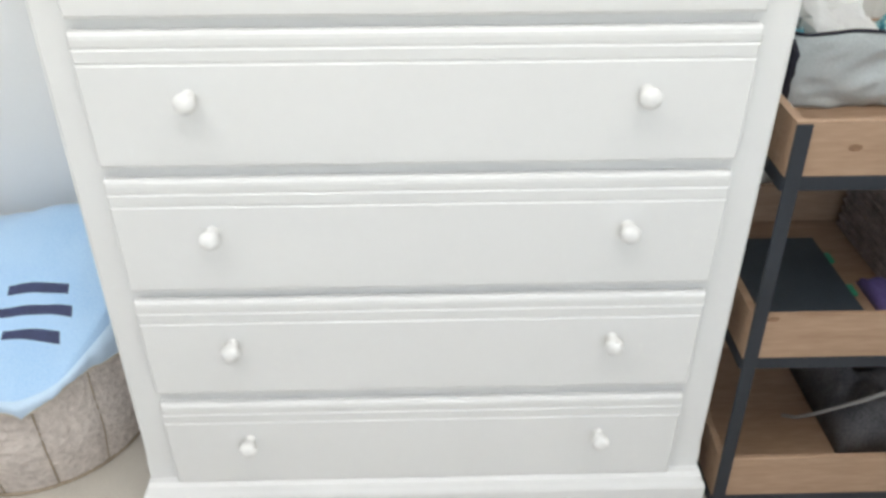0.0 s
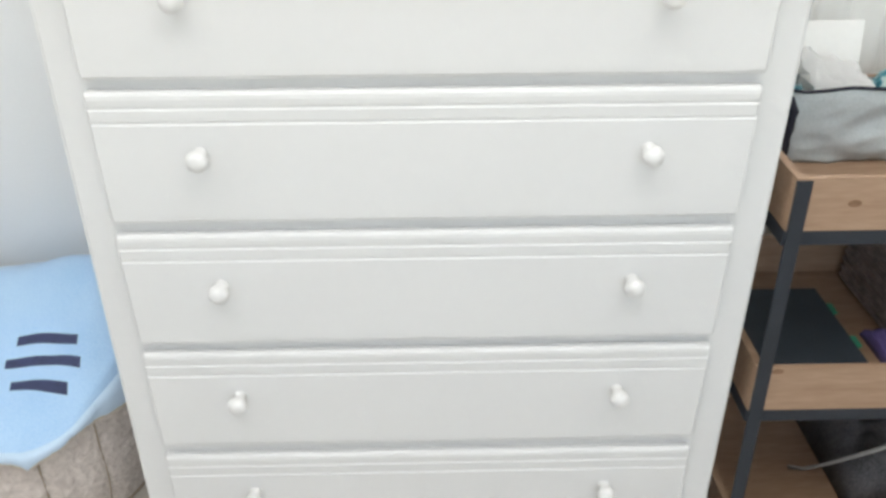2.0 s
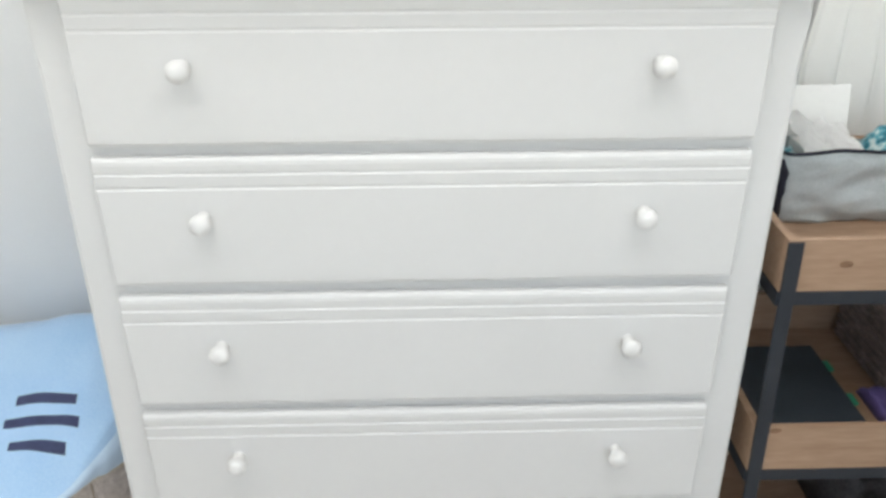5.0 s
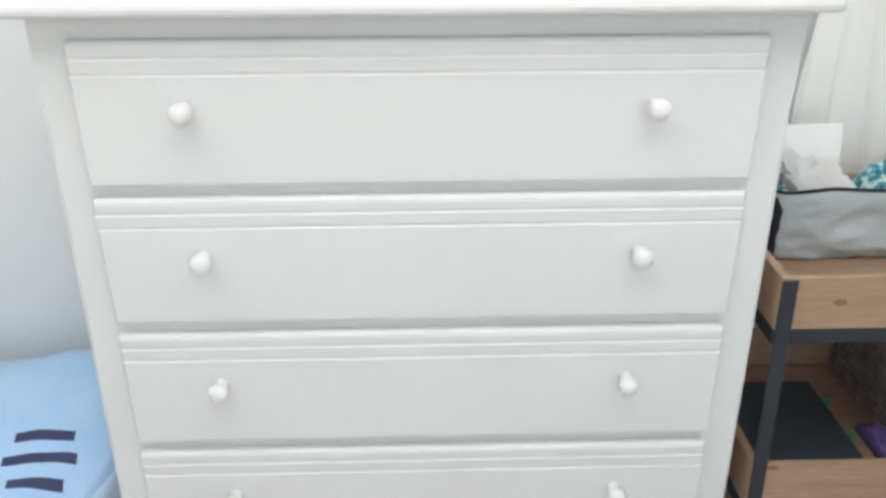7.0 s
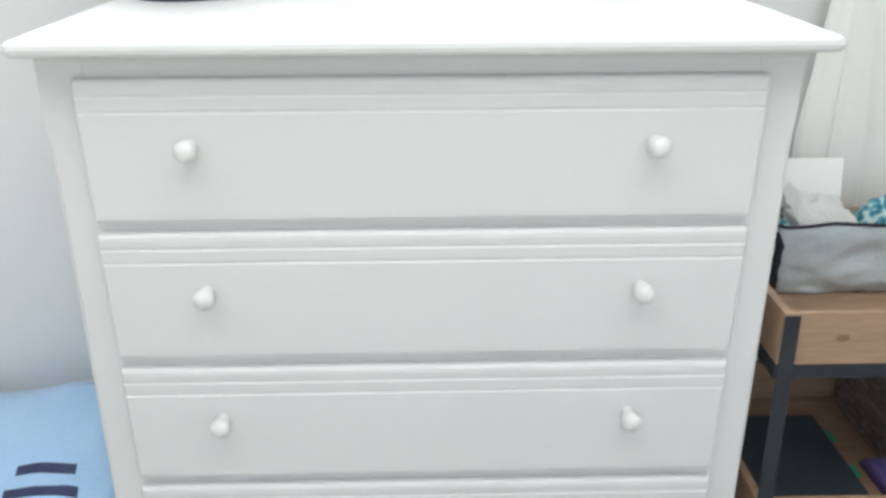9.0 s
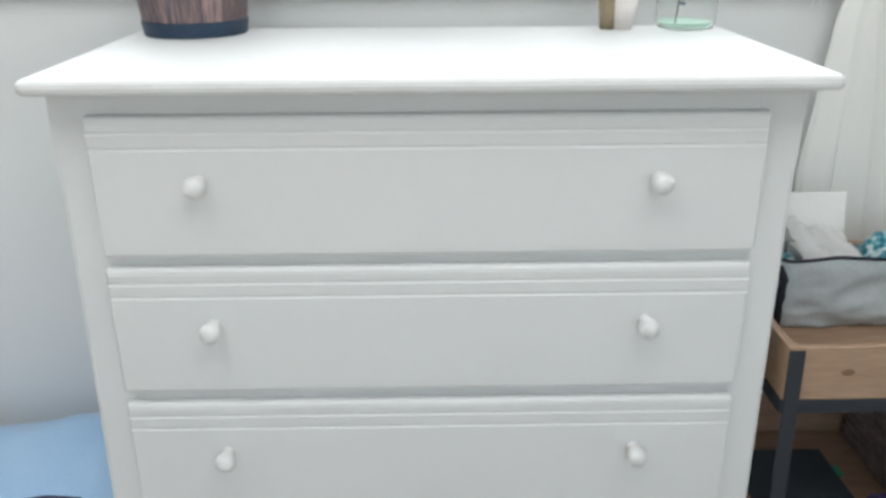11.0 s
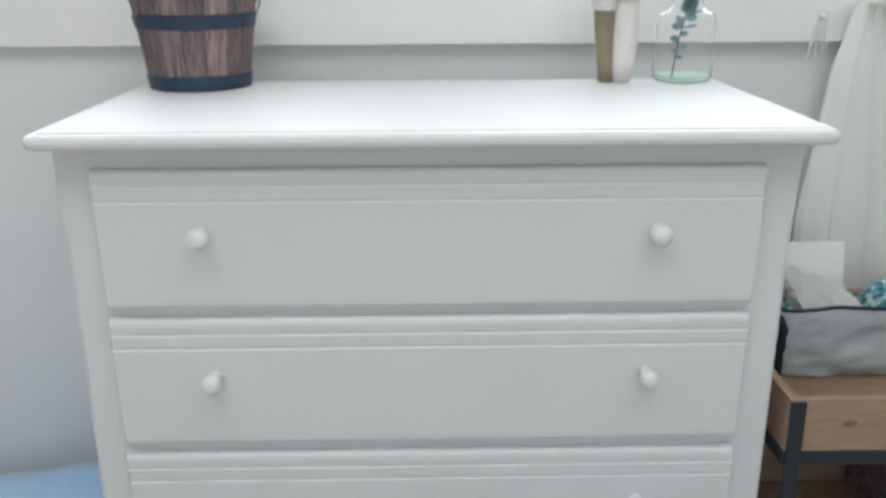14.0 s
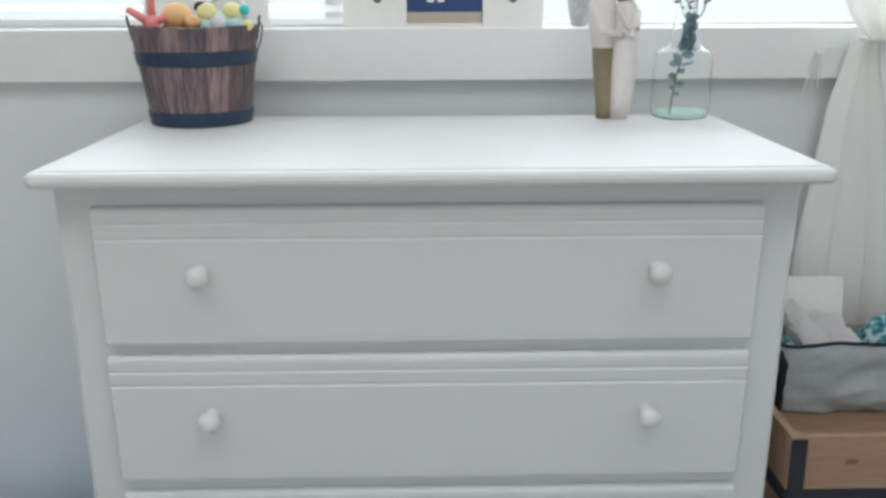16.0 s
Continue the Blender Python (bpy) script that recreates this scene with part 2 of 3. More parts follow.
structure("floor", box(-2.2, 2.2, -2.75, 0.65, -0.12, 0.0), M_CARPET, "beige short-pile carpet over the whole room")
structure("ceiling", box(-2.2, 2.2, -2.75, 0.65, 2.4, 2.5), M_CEIL, "plain white painted ceiling of the room")
north = box(-2.05, WIN_X0, WALL_Y, 0.65, 0, 2.4)
for b in ((WIN_X1, 2.05, WALL_Y, 0.65, 0, 2.4), (WIN_X0, WIN_X1, WALL_Y, 0.65, 0, SILL_Z - 0.03), (WIN_X0, WIN_X1, WALL_Y, 0.65, WIN_Z1, 2.4)):
    box(*b, bm=north)
structure("wall_north", north, M_WALL, "light grey painted wall with the window over the chest")
structure("wall_west", box(-2.2, -2.05, -2.6, 0.65, 0, 2.4), M_WALL, "light grey painted side wall of the room")
structure("wall_east", box(2.05, 2.2, -2.6, 0.65, 0, 2.4), M_WALL, "light grey painted side wall of the room")
# the opening in this unseen wall is added to admit the front fill
south = box(-2.2, -0.95, -2.75, -2.6, 0, 2.4)
for b in ((1.45, 2.2, -2.75, -2.6, 0, 2.4), (-0.95, 1.45, -2.75, -2.6, 0, 0.85), (-0.95, 1.45, -2.75, -2.6, 2.05, 2.4)):
    box(*b, bm=south)
structure("wall_south", south, M_WALL, "unseen light grey painted wall with an added opening for fill light")
structure("baseboard", box(-2.05, 2.05, WALL_Y - 0.014, WALL_Y - 0.001, 0, 0.09, 0.003), M_TRIM, "white painted skirting board along the wall")

# window over the chest: apron and sill board, frame, mullions, panes, blind
win = thing("window_1", "white framed window with bright daylight behind", "window", (0, 0.6, SILL_Z), kind="structure")
part("window_sill", box(WIN_X0 + 0.001, WIN_X1 - 0.001, 0.4995, 0.60, SILL_Z - 0.026, SILL_Z - 0.0005, 0.001), M_TRIM, win)
part("apron", box(WIN_X0 - 0.06, WIN_X1 + 0.06, 0.476, 0.499, 1.0910, SILL_Z, 0.002), M_TRIM, win)
part("side_casing", box(WIN_X0 - 0.08, WIN_X0, 0.478, 0.499, SILL_Z + 0.001, WIN_Z1 + 0.08, 0.003), M_TRIM, win)
part("side_casing", box(WIN_X1, WIN_X1 + 0.08, 0.478, 0.499, SILL_Z + 0.001, WIN_Z1 + 0.08, 0.003), M_TRIM, win)
part("head_casing", box(WIN_X0, WIN_X1, 0.478, 0.499, WIN_Z1, WIN_Z1 + 0.08, 0.003), M_TRIM, win)
part("window_frame", box(WIN_X0, WIN_X1, 0.605, 0.645, SILL_Z - 0.02, SILL_Z + 0.006, 0.003), M_TRIM, win)
part("window_frame", box(WIN_X0, WIN_X1, 0.605, 0.645, WIN_Z1 - 0.04, WIN_Z1, 0.003), M_TRIM, win)
for x in (WIN_X0 + 0.02, -0.16, WIN_X1 - 0.02):
    part("mullion", box(x - 0.02, x + 0.02, 0.606, 0.644, SILL_Z + 0.0065, WIN_Z1 - 0.0405, 0.003), M_TRIM, win)
for a, b in ((WIN_X0 + 0.041, -0.181), (-0.139, WIN_X1 - 0.041)):
    pane = part("pane", box(a, b, 0.623, 0.627, SILL_Z + 0.0065, WIN_Z1 - 0.0405), M_PANE, win)
    pane.visible_shadow = False

glow = bpy.data.materials.new("overcast_distance")
glow.use_nodes = True
glow_bsdf = glow.node_tree.nodes["Principled BSDF"]
glow_bsdf.inputs["Base Color"].default_value = (0.7, 0.72, 0.74, 1)
glow_bsdf.inputs["Emission Color"].default_value = (0.975, 0.99, 1.0, 1)
glow_bsdf.inputs["Emission Strength"].default_value = 0.95
structure("backdrop", box(-6.0, 6.0, 4.0, 4.05, -1.0, 1.45), glow, "plain pale overcast distance outside the window")

blind = thing("window_blind", "white horizontal slat blind lowered in the window", "blind", (-0.6, 0.59, SILL_Z))
part("bottom_rail", box(-1.0, -0.135, 0.575, 0.597, SILL_Z + 0.001, SILL_Z + 0.014, 0.003), M_TRIM, blind)
for k in range(36):
    z = SILL_Z + 0.030 + k * 0.023
    slat = loft([[(x, 0.574, z - 0.006), (x, 0.587, z - 0.0005), (x, 0.599, z + 0.006), (x, 0.587, z + 0.0005)] for x in (-1.0, -0.135)])
    part("slat", slat, M_TRIM, blind)
part("head_rail", box(-1.0, -0.135, 0.572, 0.6, SILL_Z + 0.853, SILL_Z + 0.882, 0.003), M_TRIM, blind)
for x in (-0.86, -0.31):
    part("lift_cord", tube([(x, 0.5725, SILL_Z + 0.008), (x, 0.5725, SILL_Z + 0.86)], 0.0009, 5), M_TRIM, blind)

# panel out of view, made up to house the overhead fill
lamp = thing("overhead_fill_housing", "unseen flat white oblong panel added above the overhead fill light", "lamp", (-0.04, -0.80, 2.4))
part("housing", box(-1.17, 1.09, -1.40, -0.20, 2.338, 2.399, 0.006), M_PLASTIC, lamp)

# ---------------------------------------------------------------- chest of drawers
chest = thing("chest_of_drawers", "white painted five-drawer chest with round knobs", "chest of drawers", (0, 0.2, 0))
XC = 0.004
top_rings = []
for grow, z in ((-0.007, 1.0275), (-0.0035, 1.0282), (-0.0008, 1.0315), (0.0, 1.036), (-0.001, 1.0405), (-0.004, 1.0435), (-0.0085, 1.0446), (-0.0125, 1.0446), (-0.0140, 1.0460)):
    top_rings.append(rounded_rect(XC - 0.441 - grow, XC + 0.441 + grow, -0.029 - grow, 0.392, z, 0.012 + grow * 0.5))
part("top", loft(top_rings), M_WHITE, chest)


CUT = 0.0065


POST_X = {-1: (0.4225, 0.014), 1: (0.4215, 0.0095)}  # half width near the top, and its growth for each metre down


def post_ring(side, z, cut):
    w = POST_X[side][0] + POST_X[side][1] * (0.95 - z)
    pts = [(0.370, 0.0135), (w - cut, 0.0135), (w - cut * 0.25, 0.0135 + cut * 0.35), (w, 0.0135 + cut * 1.3), (w, 0.055), (0.370, 0.055)]
    return [(side * x, y, z) for x, y in pts]


for side in (-1, 1):
    rings = [post_ring(side, z, c) for z, c in ((0.0975, 0.0015), (0.130, 0.0015), (0.138, 0.004), (0.155, CUT), (0.905, CUT), (0.928, CUT * 0.72), (0.944, CUT * 0.2), (0.950, 0.0015), (1.0274, 0.0015))]
    part("corner_post", loft(rings), M_WHITE, chest)
    part("side_panel", box(min(side * 0.402, side * 0.418), max(side * 0.402, side * 0.418), 0.0555, 0.375, 0.0975, 1.0272, 0.002), M_WHITE, chest)
    part("back_post", box(min(side * 0.385, side * 0.4205), max(side * 0.385, side * 0.4205), 0.3755, 0.39, 0.0975, 1.0272, 0.002), M_WHITE, chest)
part("back_panel", box(-0.3845, 0.3845, 0.378, 0.386, 0.0975, 1.027), M_WHITE, chest)
DRAWER_TOPS = (1.0005, 0.8192, 0.6360, 0.4525, 0.2645)
for k, zt in enumerate(DRAWER_TOPS + (0.0835,)):
    part("rail", box(-0.3698, 0.3698, 0.0136, 0.04, max(zt - 0.012, 0.098), 1.027 if k == 0 else zt + 0.030), M_WHITE, chest)
base_rings = []
for x, y, z in ((0.4425, -0.013, 0.0), (0.4425, -0.013, 0.075), (0.441, -0.0115, 0.079), (0.437, -0.008, 0.085), (0.435, -0.004, 0.0935), (0.433, 0.002, 0.0973)):
    base_rings.append(rounded_rect(-x - 0.002, x - 0.002, y, 0.391, z, 0.004, 3))
part("plinth", loft(base_rings), M_WHITE, chest)


def drawer_profile(h, inset):
    """Front board seen from the side: rounded top and bottom edge, two grooves below the top."""
    f = inset
    pts = [(0.0133, 0.0 + f), (0.0060, 0.0 + f), (0.0022 + f, 0.0018 + f), (0.0004 + f, 0.0055 + f), (0.0 + f, 0.011)]
    for zg in (h - 0.0362, h - 0.0182):
        pts += [(f, zg - 0.0036), (0.0015 + f, zg - 0.0018), (0.0015 + f, zg), (0.0004 + f, zg + 0.0012)]
    pts += [(f, h - 0.009 - f), (0.0006 + f, h - 0.0045 - f), (0.0026 + f, h - 0.0013 - f), (0.0062, h - f), (0.0133, h - f)]
    return pts


def knob(x, y, z, parent):
    prof = [(0.0086, 0.0), (0.0086, 0.0015), (0.0076, 0.003), (0.0073, 0.008), (0.0084, 0.0112), (0.0110, 0.0142), (0.0127, 0.0182), (0.0129, 0.0215), (0.0119, 0.0256), (0.0091, 0.0290), (0.0052, 0.0308), (0.0017, 0.0313)]
    bm = lathe(prof, 24)
    bmesh.ops.transform(bm, matrix=Matrix.Translation((x, y, z)) @ Matrix.Rotation(radians(90), 4, "X"), verts=bm.verts)
    return part("knob", bm, M_KNOB, parent, smooth=True)


HEIGHT_D = 0.1685
for zt in DRAWER_TOPS:
    zb = zt - HEIGHT_D
    xl = 0.3820 + 0.008 * (1.0 - zt)
    rings = []
    for x, inset in ((-xl, 0.0035), (-xl + 0.001, 0.0015), (-xl + 0.003, 0.0), (0.3775, 0.0), (0.3795, 0.0015), (0.3805, 0.0035)):
        rings.append([(x, y, zb + z) for y, z in drawer_profile(HEIGHT_D, inset)])
    drawer = part("drawer", loft(rings), M_WHITE, chest)
    for x in (-0.2615 - 0.004 * (1.0 - zt), 0.2590):
        knob(x, 0.0002, zt - 0.0720 - 0.004 * zt, drawer)

# ---------------------------------------------------------------- pail of toys on the chest
PX, PY, PZ = -0.3370, 0.3455, 1.0462
R0, R1, PH = 0.0705, 0.0900, 0.138
pail = thing("wooden_pail", "small dark brown stave pail with blue-black hoops", "pail", (PX, PY, PZ))
NST = 16


def pail_r(z):
    return R0 + (R1 - R0) * z / PH


for k in range(NST):
    a0, a1 = 2 * math.pi * k / NST + 0.005, 2 * math.pi * (k + 1) / NST - 0.005
    rings = []
    for z in (0.0, 0.05, 0.1, PH + 0.0012 * ((k * 7) % 3 - 1)):
        r = pail_r(z)
        outer = [(PX + r * math.cos(a0 + (a1 - a0) * s), PY + r * math.sin(a0 + (a1 - a0) * s), PZ + z) for s in (0, 0.33, 0.67, 1)]
        inner = [(PX + (r - 0.008) * math.cos(a), PY + (r - 0.008) * math.sin(a), PZ + z) for a in (a1, a0)]
        rings.append(outer + inner)
    part("stave", loft(rings), M_STAVE, pail)


def hoop(z0, z1, thick, name="hoop"):
    prof = [(pail_r(z0) + 0.0003, z0), (pail_r(z0) + thick, z0 + 0.001), (pail_r(z1) + thick, z1 - 0.001), (pail_r(z1) + 0.0003, z1)]
    rings = [[(PX + r * math.cos(2 * math.pi * i / 48), PY + r * math.sin(2 * math.pi * i / 48), PZ + z) for i in range(48)] for r, z in prof]
    return part(name, loft(rings, caps=False), M_HOOP, pail, smooth=False)


hoop(0.0, 0.021, 0.0022)
hoop(0.085, 0.105, 0.0022)
part("bottom", lathe([(R0 - 0.009, 0.004), (R0 - 0.008, 0.012)], 24, (PX, PY, PZ)), M_STAVE, pail)
for s in (-1, 1):
    ear = box(-0.0038, 0.0038, -0.0012, 0.0012, 0.120, 0.155, 0.001)
    bmesh.ops.transform(ear, matrix=Matrix.Translation((PX + s * 0.0660 + (0.004 if s > 0 else 0), PY - 0.012, PZ)) @ Matrix.Rotation(radians(s * 9.9), 4, "Y") @ Matrix.Rotation(radians(90), 4, "Z"), verts=ear.verts)
    part("ear", ear, M_HOOP, pail)
part("handle", tube([(PX + 0.0935, PY - 0.012, PZ + 0.148), (PX + 0.1005, PY - 0.018, PZ + 0.136), (PX + 0.0990, PY - 0.026, PZ + 0.118), (PX + 0.0935, PY - 0.030, PZ + 0.104), (PX + 0.0895, PY - 0.024, PZ + 0.112)], 0.0013, 6), M_WIRE, pail)


def starfish_toy():
    hub = Vector((PX - 0.052, PY - 0.028, PZ + 0.142))
    bm = ball(hub, 0.013, (1, 0.8, 1))
    for dx, dy, dz in ((-0.030, -0.01, 0.020), (0.0, 0.004, 0.060), (0.032, 0.0, 0.014), (0.026, -0.004, -0.020), (-0.018, 0.0, -0.030), (0.0, 0.03, -0.125)):
        join(bm, tube([hub, hub + Vector((dx, dy, dz)) * 0.55, hub + Vector((dx, dy, dz))], [0.0066, 0.0056, 0.0050], 10))
    return tagged(part("star_teether", bm, M_CORAL, smooth=True), "coral red star-shaped plastic toy in the pail", "toy")


def rattle_toy():
    t = thing("flower_rattle", "pale aqua and yellow plastic rattle in the pail", "toy", (PX + 0.04, PY - 0.02, PZ + 0.01))
    c = Vector((PX + 0.044, PY - 0.03, PZ + 0.148))
    ring = [c + Vector((0.006 + 0.029 * math.cos(a), 0.008 + 0.012 * math.sin(a), 0.003 + 0.029 * math.sin(a))) for a in [math.pi * k / 12 for k in range(-1, 14)]]
    part("ring", tube(ring, 0.0045, 8), M_PLASTIC, t, smooth=True)
    for dx, dz, m, r in ((-0.017, 0.009, M_YELLOW, 0.014), (0.018, 0.010, M_YELLOW, 0.0135), (0.0, -0.004, M_AQUA, 0.015), (-0.020, -0.008, M_AQUA, 0.012), (0.021, -0.007, M_AQUA, 0.0125), (0.037, -0.009, M_YELLOW, 0.009)):
        part("petal", ball(c + Vector((dx, 0, dz)), r, (1.1, 0.6, 0.9)), m, t, smooth=True)
    part("centre", ball(c + Vector((0.0, -0.011, -0.006)), 0.012, (1, 0.7, 1)), M_PLASTIC, t, smooth=True)
    part("bead", ball(c + Vector((0.036, -0.002, 0.012)), 0.0075), M_TURQ, t, smooth=True)
    part("grip", tube([c + Vector((0, 0, -0.015)), (PX + 0.03, PY, PZ + 0.014)], 0.011, 10), M_AQUA, t, smooth=True)


def ball_toy(x, y, z, r, m, label):
    bm = ball((x, y, z), r, (1.1, 1, 0.9))
    join(bm, tube([(x, y, z), (x * 0.5 + PX * 0.5, y, PZ + 0.012)], r * 0.55, 10))
    return tagged(part("rattle_ball", bm, m, smooth=True), label, "toy")


starfish_toy()
rattle_toy()
ball_toy(PX - 0.020, PY - 0.015, PZ + 0.152, 0.021, M_ORANGE, "orange plastic toy among others in the pail")
ball_toy(PX + 0.008, PY - 0.038, PZ + 0.144, 0.011, M_ORANGE, "small orange plastic toy in the pail")
ball_toy(PX + 0.008, PY + 0.01, PZ + 0.163, 0.009, M_NAVY, "dark navy plastic toy in the pail")

# ---------------------------------------------------------------- carved couple and glass bottle on the chest
SX, SY, SZ = 0.2780, 0.362, 1.0462


def figure(bm, x, y, rows, index_at):
    """Stacked oval sections; index_at gives the material by height."""
    rings = [[(x + dx + rx * math.cos(2 * math.pi * i / 20), y + dy + ry * math.sin(2 * math.pi * i / 20), SZ + z) for i in range(20)] for z, dx, dy, rx, ry in rows]
    one = loft(rings)
    for f in one.faces:
        f.material_index, f.smooth = index_at(f.calc_center_median().z - SZ), True
    join(bm, one)


couple = bmesh.new()
figure(couple, SX - 0.019, SY - 0.004, [(0, 0.0055, 0, 0.0120, 0.012), (0.02, 0.004, 0, 0.0122, 0.012), (0.07, 0.0, 0, 0.0145, 0.013), (0.1035, -0.001, 0, 0.0165, 0.014), (0.104, -0.001, 0, 0.018, 0.0155),
        (0.13, -0.004, 0, 0.0195, 0.016), (0.158, -0.005, 0, 0.0195, 0.017), (0.180, -0.003, 0, 0.018, 0.015), (0.191, 0.003, 0, 0.009, 0.009), (0.198, 0.005, 0, 0.008, 0.008)], lambda z: 1 if z < 0.1037 else 0)
figure(couple, SX - 0.012, SY - 0.004, [(0.196, 0, 0, 0.008, 0.009), (0.204, 0.001, 0, 0.0125, 0.0135), (0.216, 0.001, 0, 0.0135, 0.0145), (0.226, 0.0, 0, 0.0105, 0.011), (0.232, 0, 0, 0.004, 0.004)], lambda z: 2 if z > 0.214 else 0)
figure(couple, SX + 0.0105, SY - 0.006, [(0, -0.004, 0, 0.0145, 0.0145), (0.03, -0.001, 0, 0.0178, 0.0158), (0.07, 0.0005, 0, 0.0198, 0.0165), (0.10, 0.001, 0, 0.0195, 0.0155), (0.118, 0.001, 0, 0.0182, 0.0145), (0.148, 0.001, 0, 0.0185, 0.015),
        (0.164, 0.0, 0, 0.016, 0.013), (0.173, -0.001, 0, 0.008, 0.008)], lambda z: 0)
figure(couple, SX + 0.0080, SY - 0.006, [(0.168, 0, 0, 0.009, 0.008), (0.175, 0, 0, 0.0150, 0.0135), (0.187, 0.001, 0, 0.0175, 0.0155), (0.199, 0, 0, 0.012, 0.012), (0.205, 0, 0, 0.004, 0.004)], lambda z: 2 if z > 0.170 else 0)
for pts, rad in (([(SX - 0.036, SY - 0.008, SZ + 0.162), (SX - 0.026, SY - 0.022, SZ + 0.128), (SX + 0.002, SY - 0.022, SZ + 0.122)], [0.0075, 0.007, 0.0055]),
                 ([(SX + 0.0245, SY - 0.012, SZ + 0.156), (SX + 0.0240, SY - 0.022, SZ + 0.132), (SX + 0.010, SY - 0.022, SZ + 0.134), (SX - 0.002, SY - 0.016, SZ + 0.162)], [0.0065, 0.006, 0.0055, 0.005]),
                 ([(SX + 0.0225, SY - 0.014, SZ + 0.156), (SX + 0.016, SY - 0.026, SZ + 0.120), (SX + 0.004, SY - 0.022, SZ + 0.128)], [0.006, 0.0055, 0.005])):
    one = tube(pts, rad, 10)
    for f in one.faces:
        f.smooth = True
    join(couple, one, 0)
tagged(part("couple_statuette", couple, [M_STATUE, M_KHAKI, M_HAIR], smooth=True), "cream carved statuette of an embracing couple, khaki lower half", "statuette")

VX, VY, VZ = 0.377, 0.352, 1.0462
vase = thing("glass_bottle", "clear glass bottle with a green tinted base", "vase", (VX, VY, VZ))
outer = [(0.034, 0.0005), (0.043, 0.003), (0.0465, 0.009), (0.047, 0.02), (0.0465, 0.06), (0.0463, 0.086), (0.0456, 0.0925), (0.0430, 0.0975), (0.0380, 0.1005), (0.0315, 0.1025), (0.0280, 0.1055), (0.0242, 0.111), (0.0212, 0.126), (0.0186, 0.143), (0.0172, 0.168), (0.0180, 0.180), (0.0200, 0.186)]
outer = [(r * 0.925, z) for r, z in outer]
inner = [(max(r - 0.0016, 0.002), z) for r, z in outer[::-1] if z > 0.008] + [(0.038, 0.0040), (0.02, 0.0028), (0.004, 0.0026)]
part("bottle", lathe(outer + inner, 40, (VX, VY, VZ)), M_GLASS, vase, smooth=True).visible_shadow = False
part("base", lathe([(0.006, 0.0032), (0.028, 0.0036), (0.0372, 0.0052), (0.0396, 0.0095), (0.0400, 0.0118), (0.0388, 0.0105), (0.0362, 0.0070), (0.028, 0.0052), (0.006, 0.0046)], 36, (VX, VY, VZ)), M_GREENGLASS, vase, "green tinted thick glass base", smooth=True).visible_shadow = False

sprig = thing("eucalyptus_sprig", "dusty green leaf sprig standing in the glass bottle", "plant", (VX, VY, VZ + 0.014))
rng = random.Random(4)
stem = [(VX - 0.0150, VY, VZ + 0.0060), (VX - 0.0122, VY, VZ + 0.035), (VX - 0.0088, VY + 0.001, VZ + 0.060), (VX - 0.001, VY + 0.002, VZ + 0.094), (VX + 0.006, VY, VZ + 0.118), (VX + 0.0105, VY, VZ + 0.155), (VX + 0.015, VY - 0.002, VZ + 0.200)]
part("stem", tube(stem, 0.0010, 6), M_STEM, sprig)


def leaf(at, tip, width, mat, parent):
    a, b = Vector(at), Vector(tip)
    d = b - a
    side = d.cross(Vector((0.1, -1, 0.25))).normalized() * width
    up = side.cross(d).normalized() * width * 0.25
    bm = bmesh.new()
    rows = []
    for s, w in ((0, 0.12), (0.25, 0.8), (0.5, 1.0), (0.78, 0.72), (1, 0.06)):
        rows.append([bm.verts.new(a + d * s + side * w * q + up * abs(q) * w) for q in (-1, 0, 1)])
    for r, q in zip(rows, rows[1:]):
        for i in (0, 1):
            bm.faces.new((r[i], r[i + 1], q[i + 1], q[i]))
    bmesh.ops.solidify(bm, geom=bm.faces[:], thickness=0.0006)
    return part("leaf", bm, mat, parent)


def along(pts, s):
    s *= len(pts) - 1
    i = min(int(s), len(pts) - 2)
    return Vector(pts[i]).lerp(Vector(pts[i + 1]), s - i)


for at, dx, dz, w in ((0.18, 0.010, -0.002, 0.0030), (0.23, -0.009, 0.003, 0.0034), (0.27, 0.015, -0.001, 0.0040), (0.31, -0.008, 0.006, 0.0030), (0.345, -0.015, 0.001, 0.0052), (0.37, 0.012, 0.004, 0.0042),
                      (0.42, 0.024, 0.004, 0.0024), (0.44, -0.016, -0.002, 0.0062), (0.46, -0.012, 0.008, 0.0050), (0.49, 0.017, 0.001, 0.0058), (0.52, 0.026, 0.006, 0.0024), (0.53, -0.010, 0.006, 0.0040)):
    p = along(stem, at)
    leaf(p, p + Vector((dx, rng.uniform(-0.006, 0.006), dz)), w, M_LEAF, sprig)
for k in range(40):
    p = along(stem, 0.565 + 0.0060 * k)
    a = rng.uniform(0, 6.28)
    wide = 0.0125 if k < 25 else 0.0105
    q = p + Vector((wide * math.cos(a), 0.0095 * math.sin(a), rng.uniform(-0.004, 0.012)))
    leaf(p, q, rng.uniform(0.005, 0.0075), M_LEAF, sprig)
for tip in ((-0.013, 0.0, 0.176), (0.002, 0.003, 0.168), (0.013, -0.003, 0.186), (0.025, -0.004, 0.178), (0.030, 0.0, 0.190)):
    a = along(stem, 0.74)
    b = Vector((VX + tip[0], VY + tip[1], VZ + tip[2]))
    part("twig", tube([a, a.lerp(b, 0.5) + Vector((tip[0] * 0.25, 0, -0.004)), b], 0.0009, 5), M_LEAF, sprig)
    for j in range(6):
        o = b + Vector((rng.uniform(-0.007, 0.007), rng.uniform(-0.004, 0.004), rng.uniform(-0.010, 0.006)))
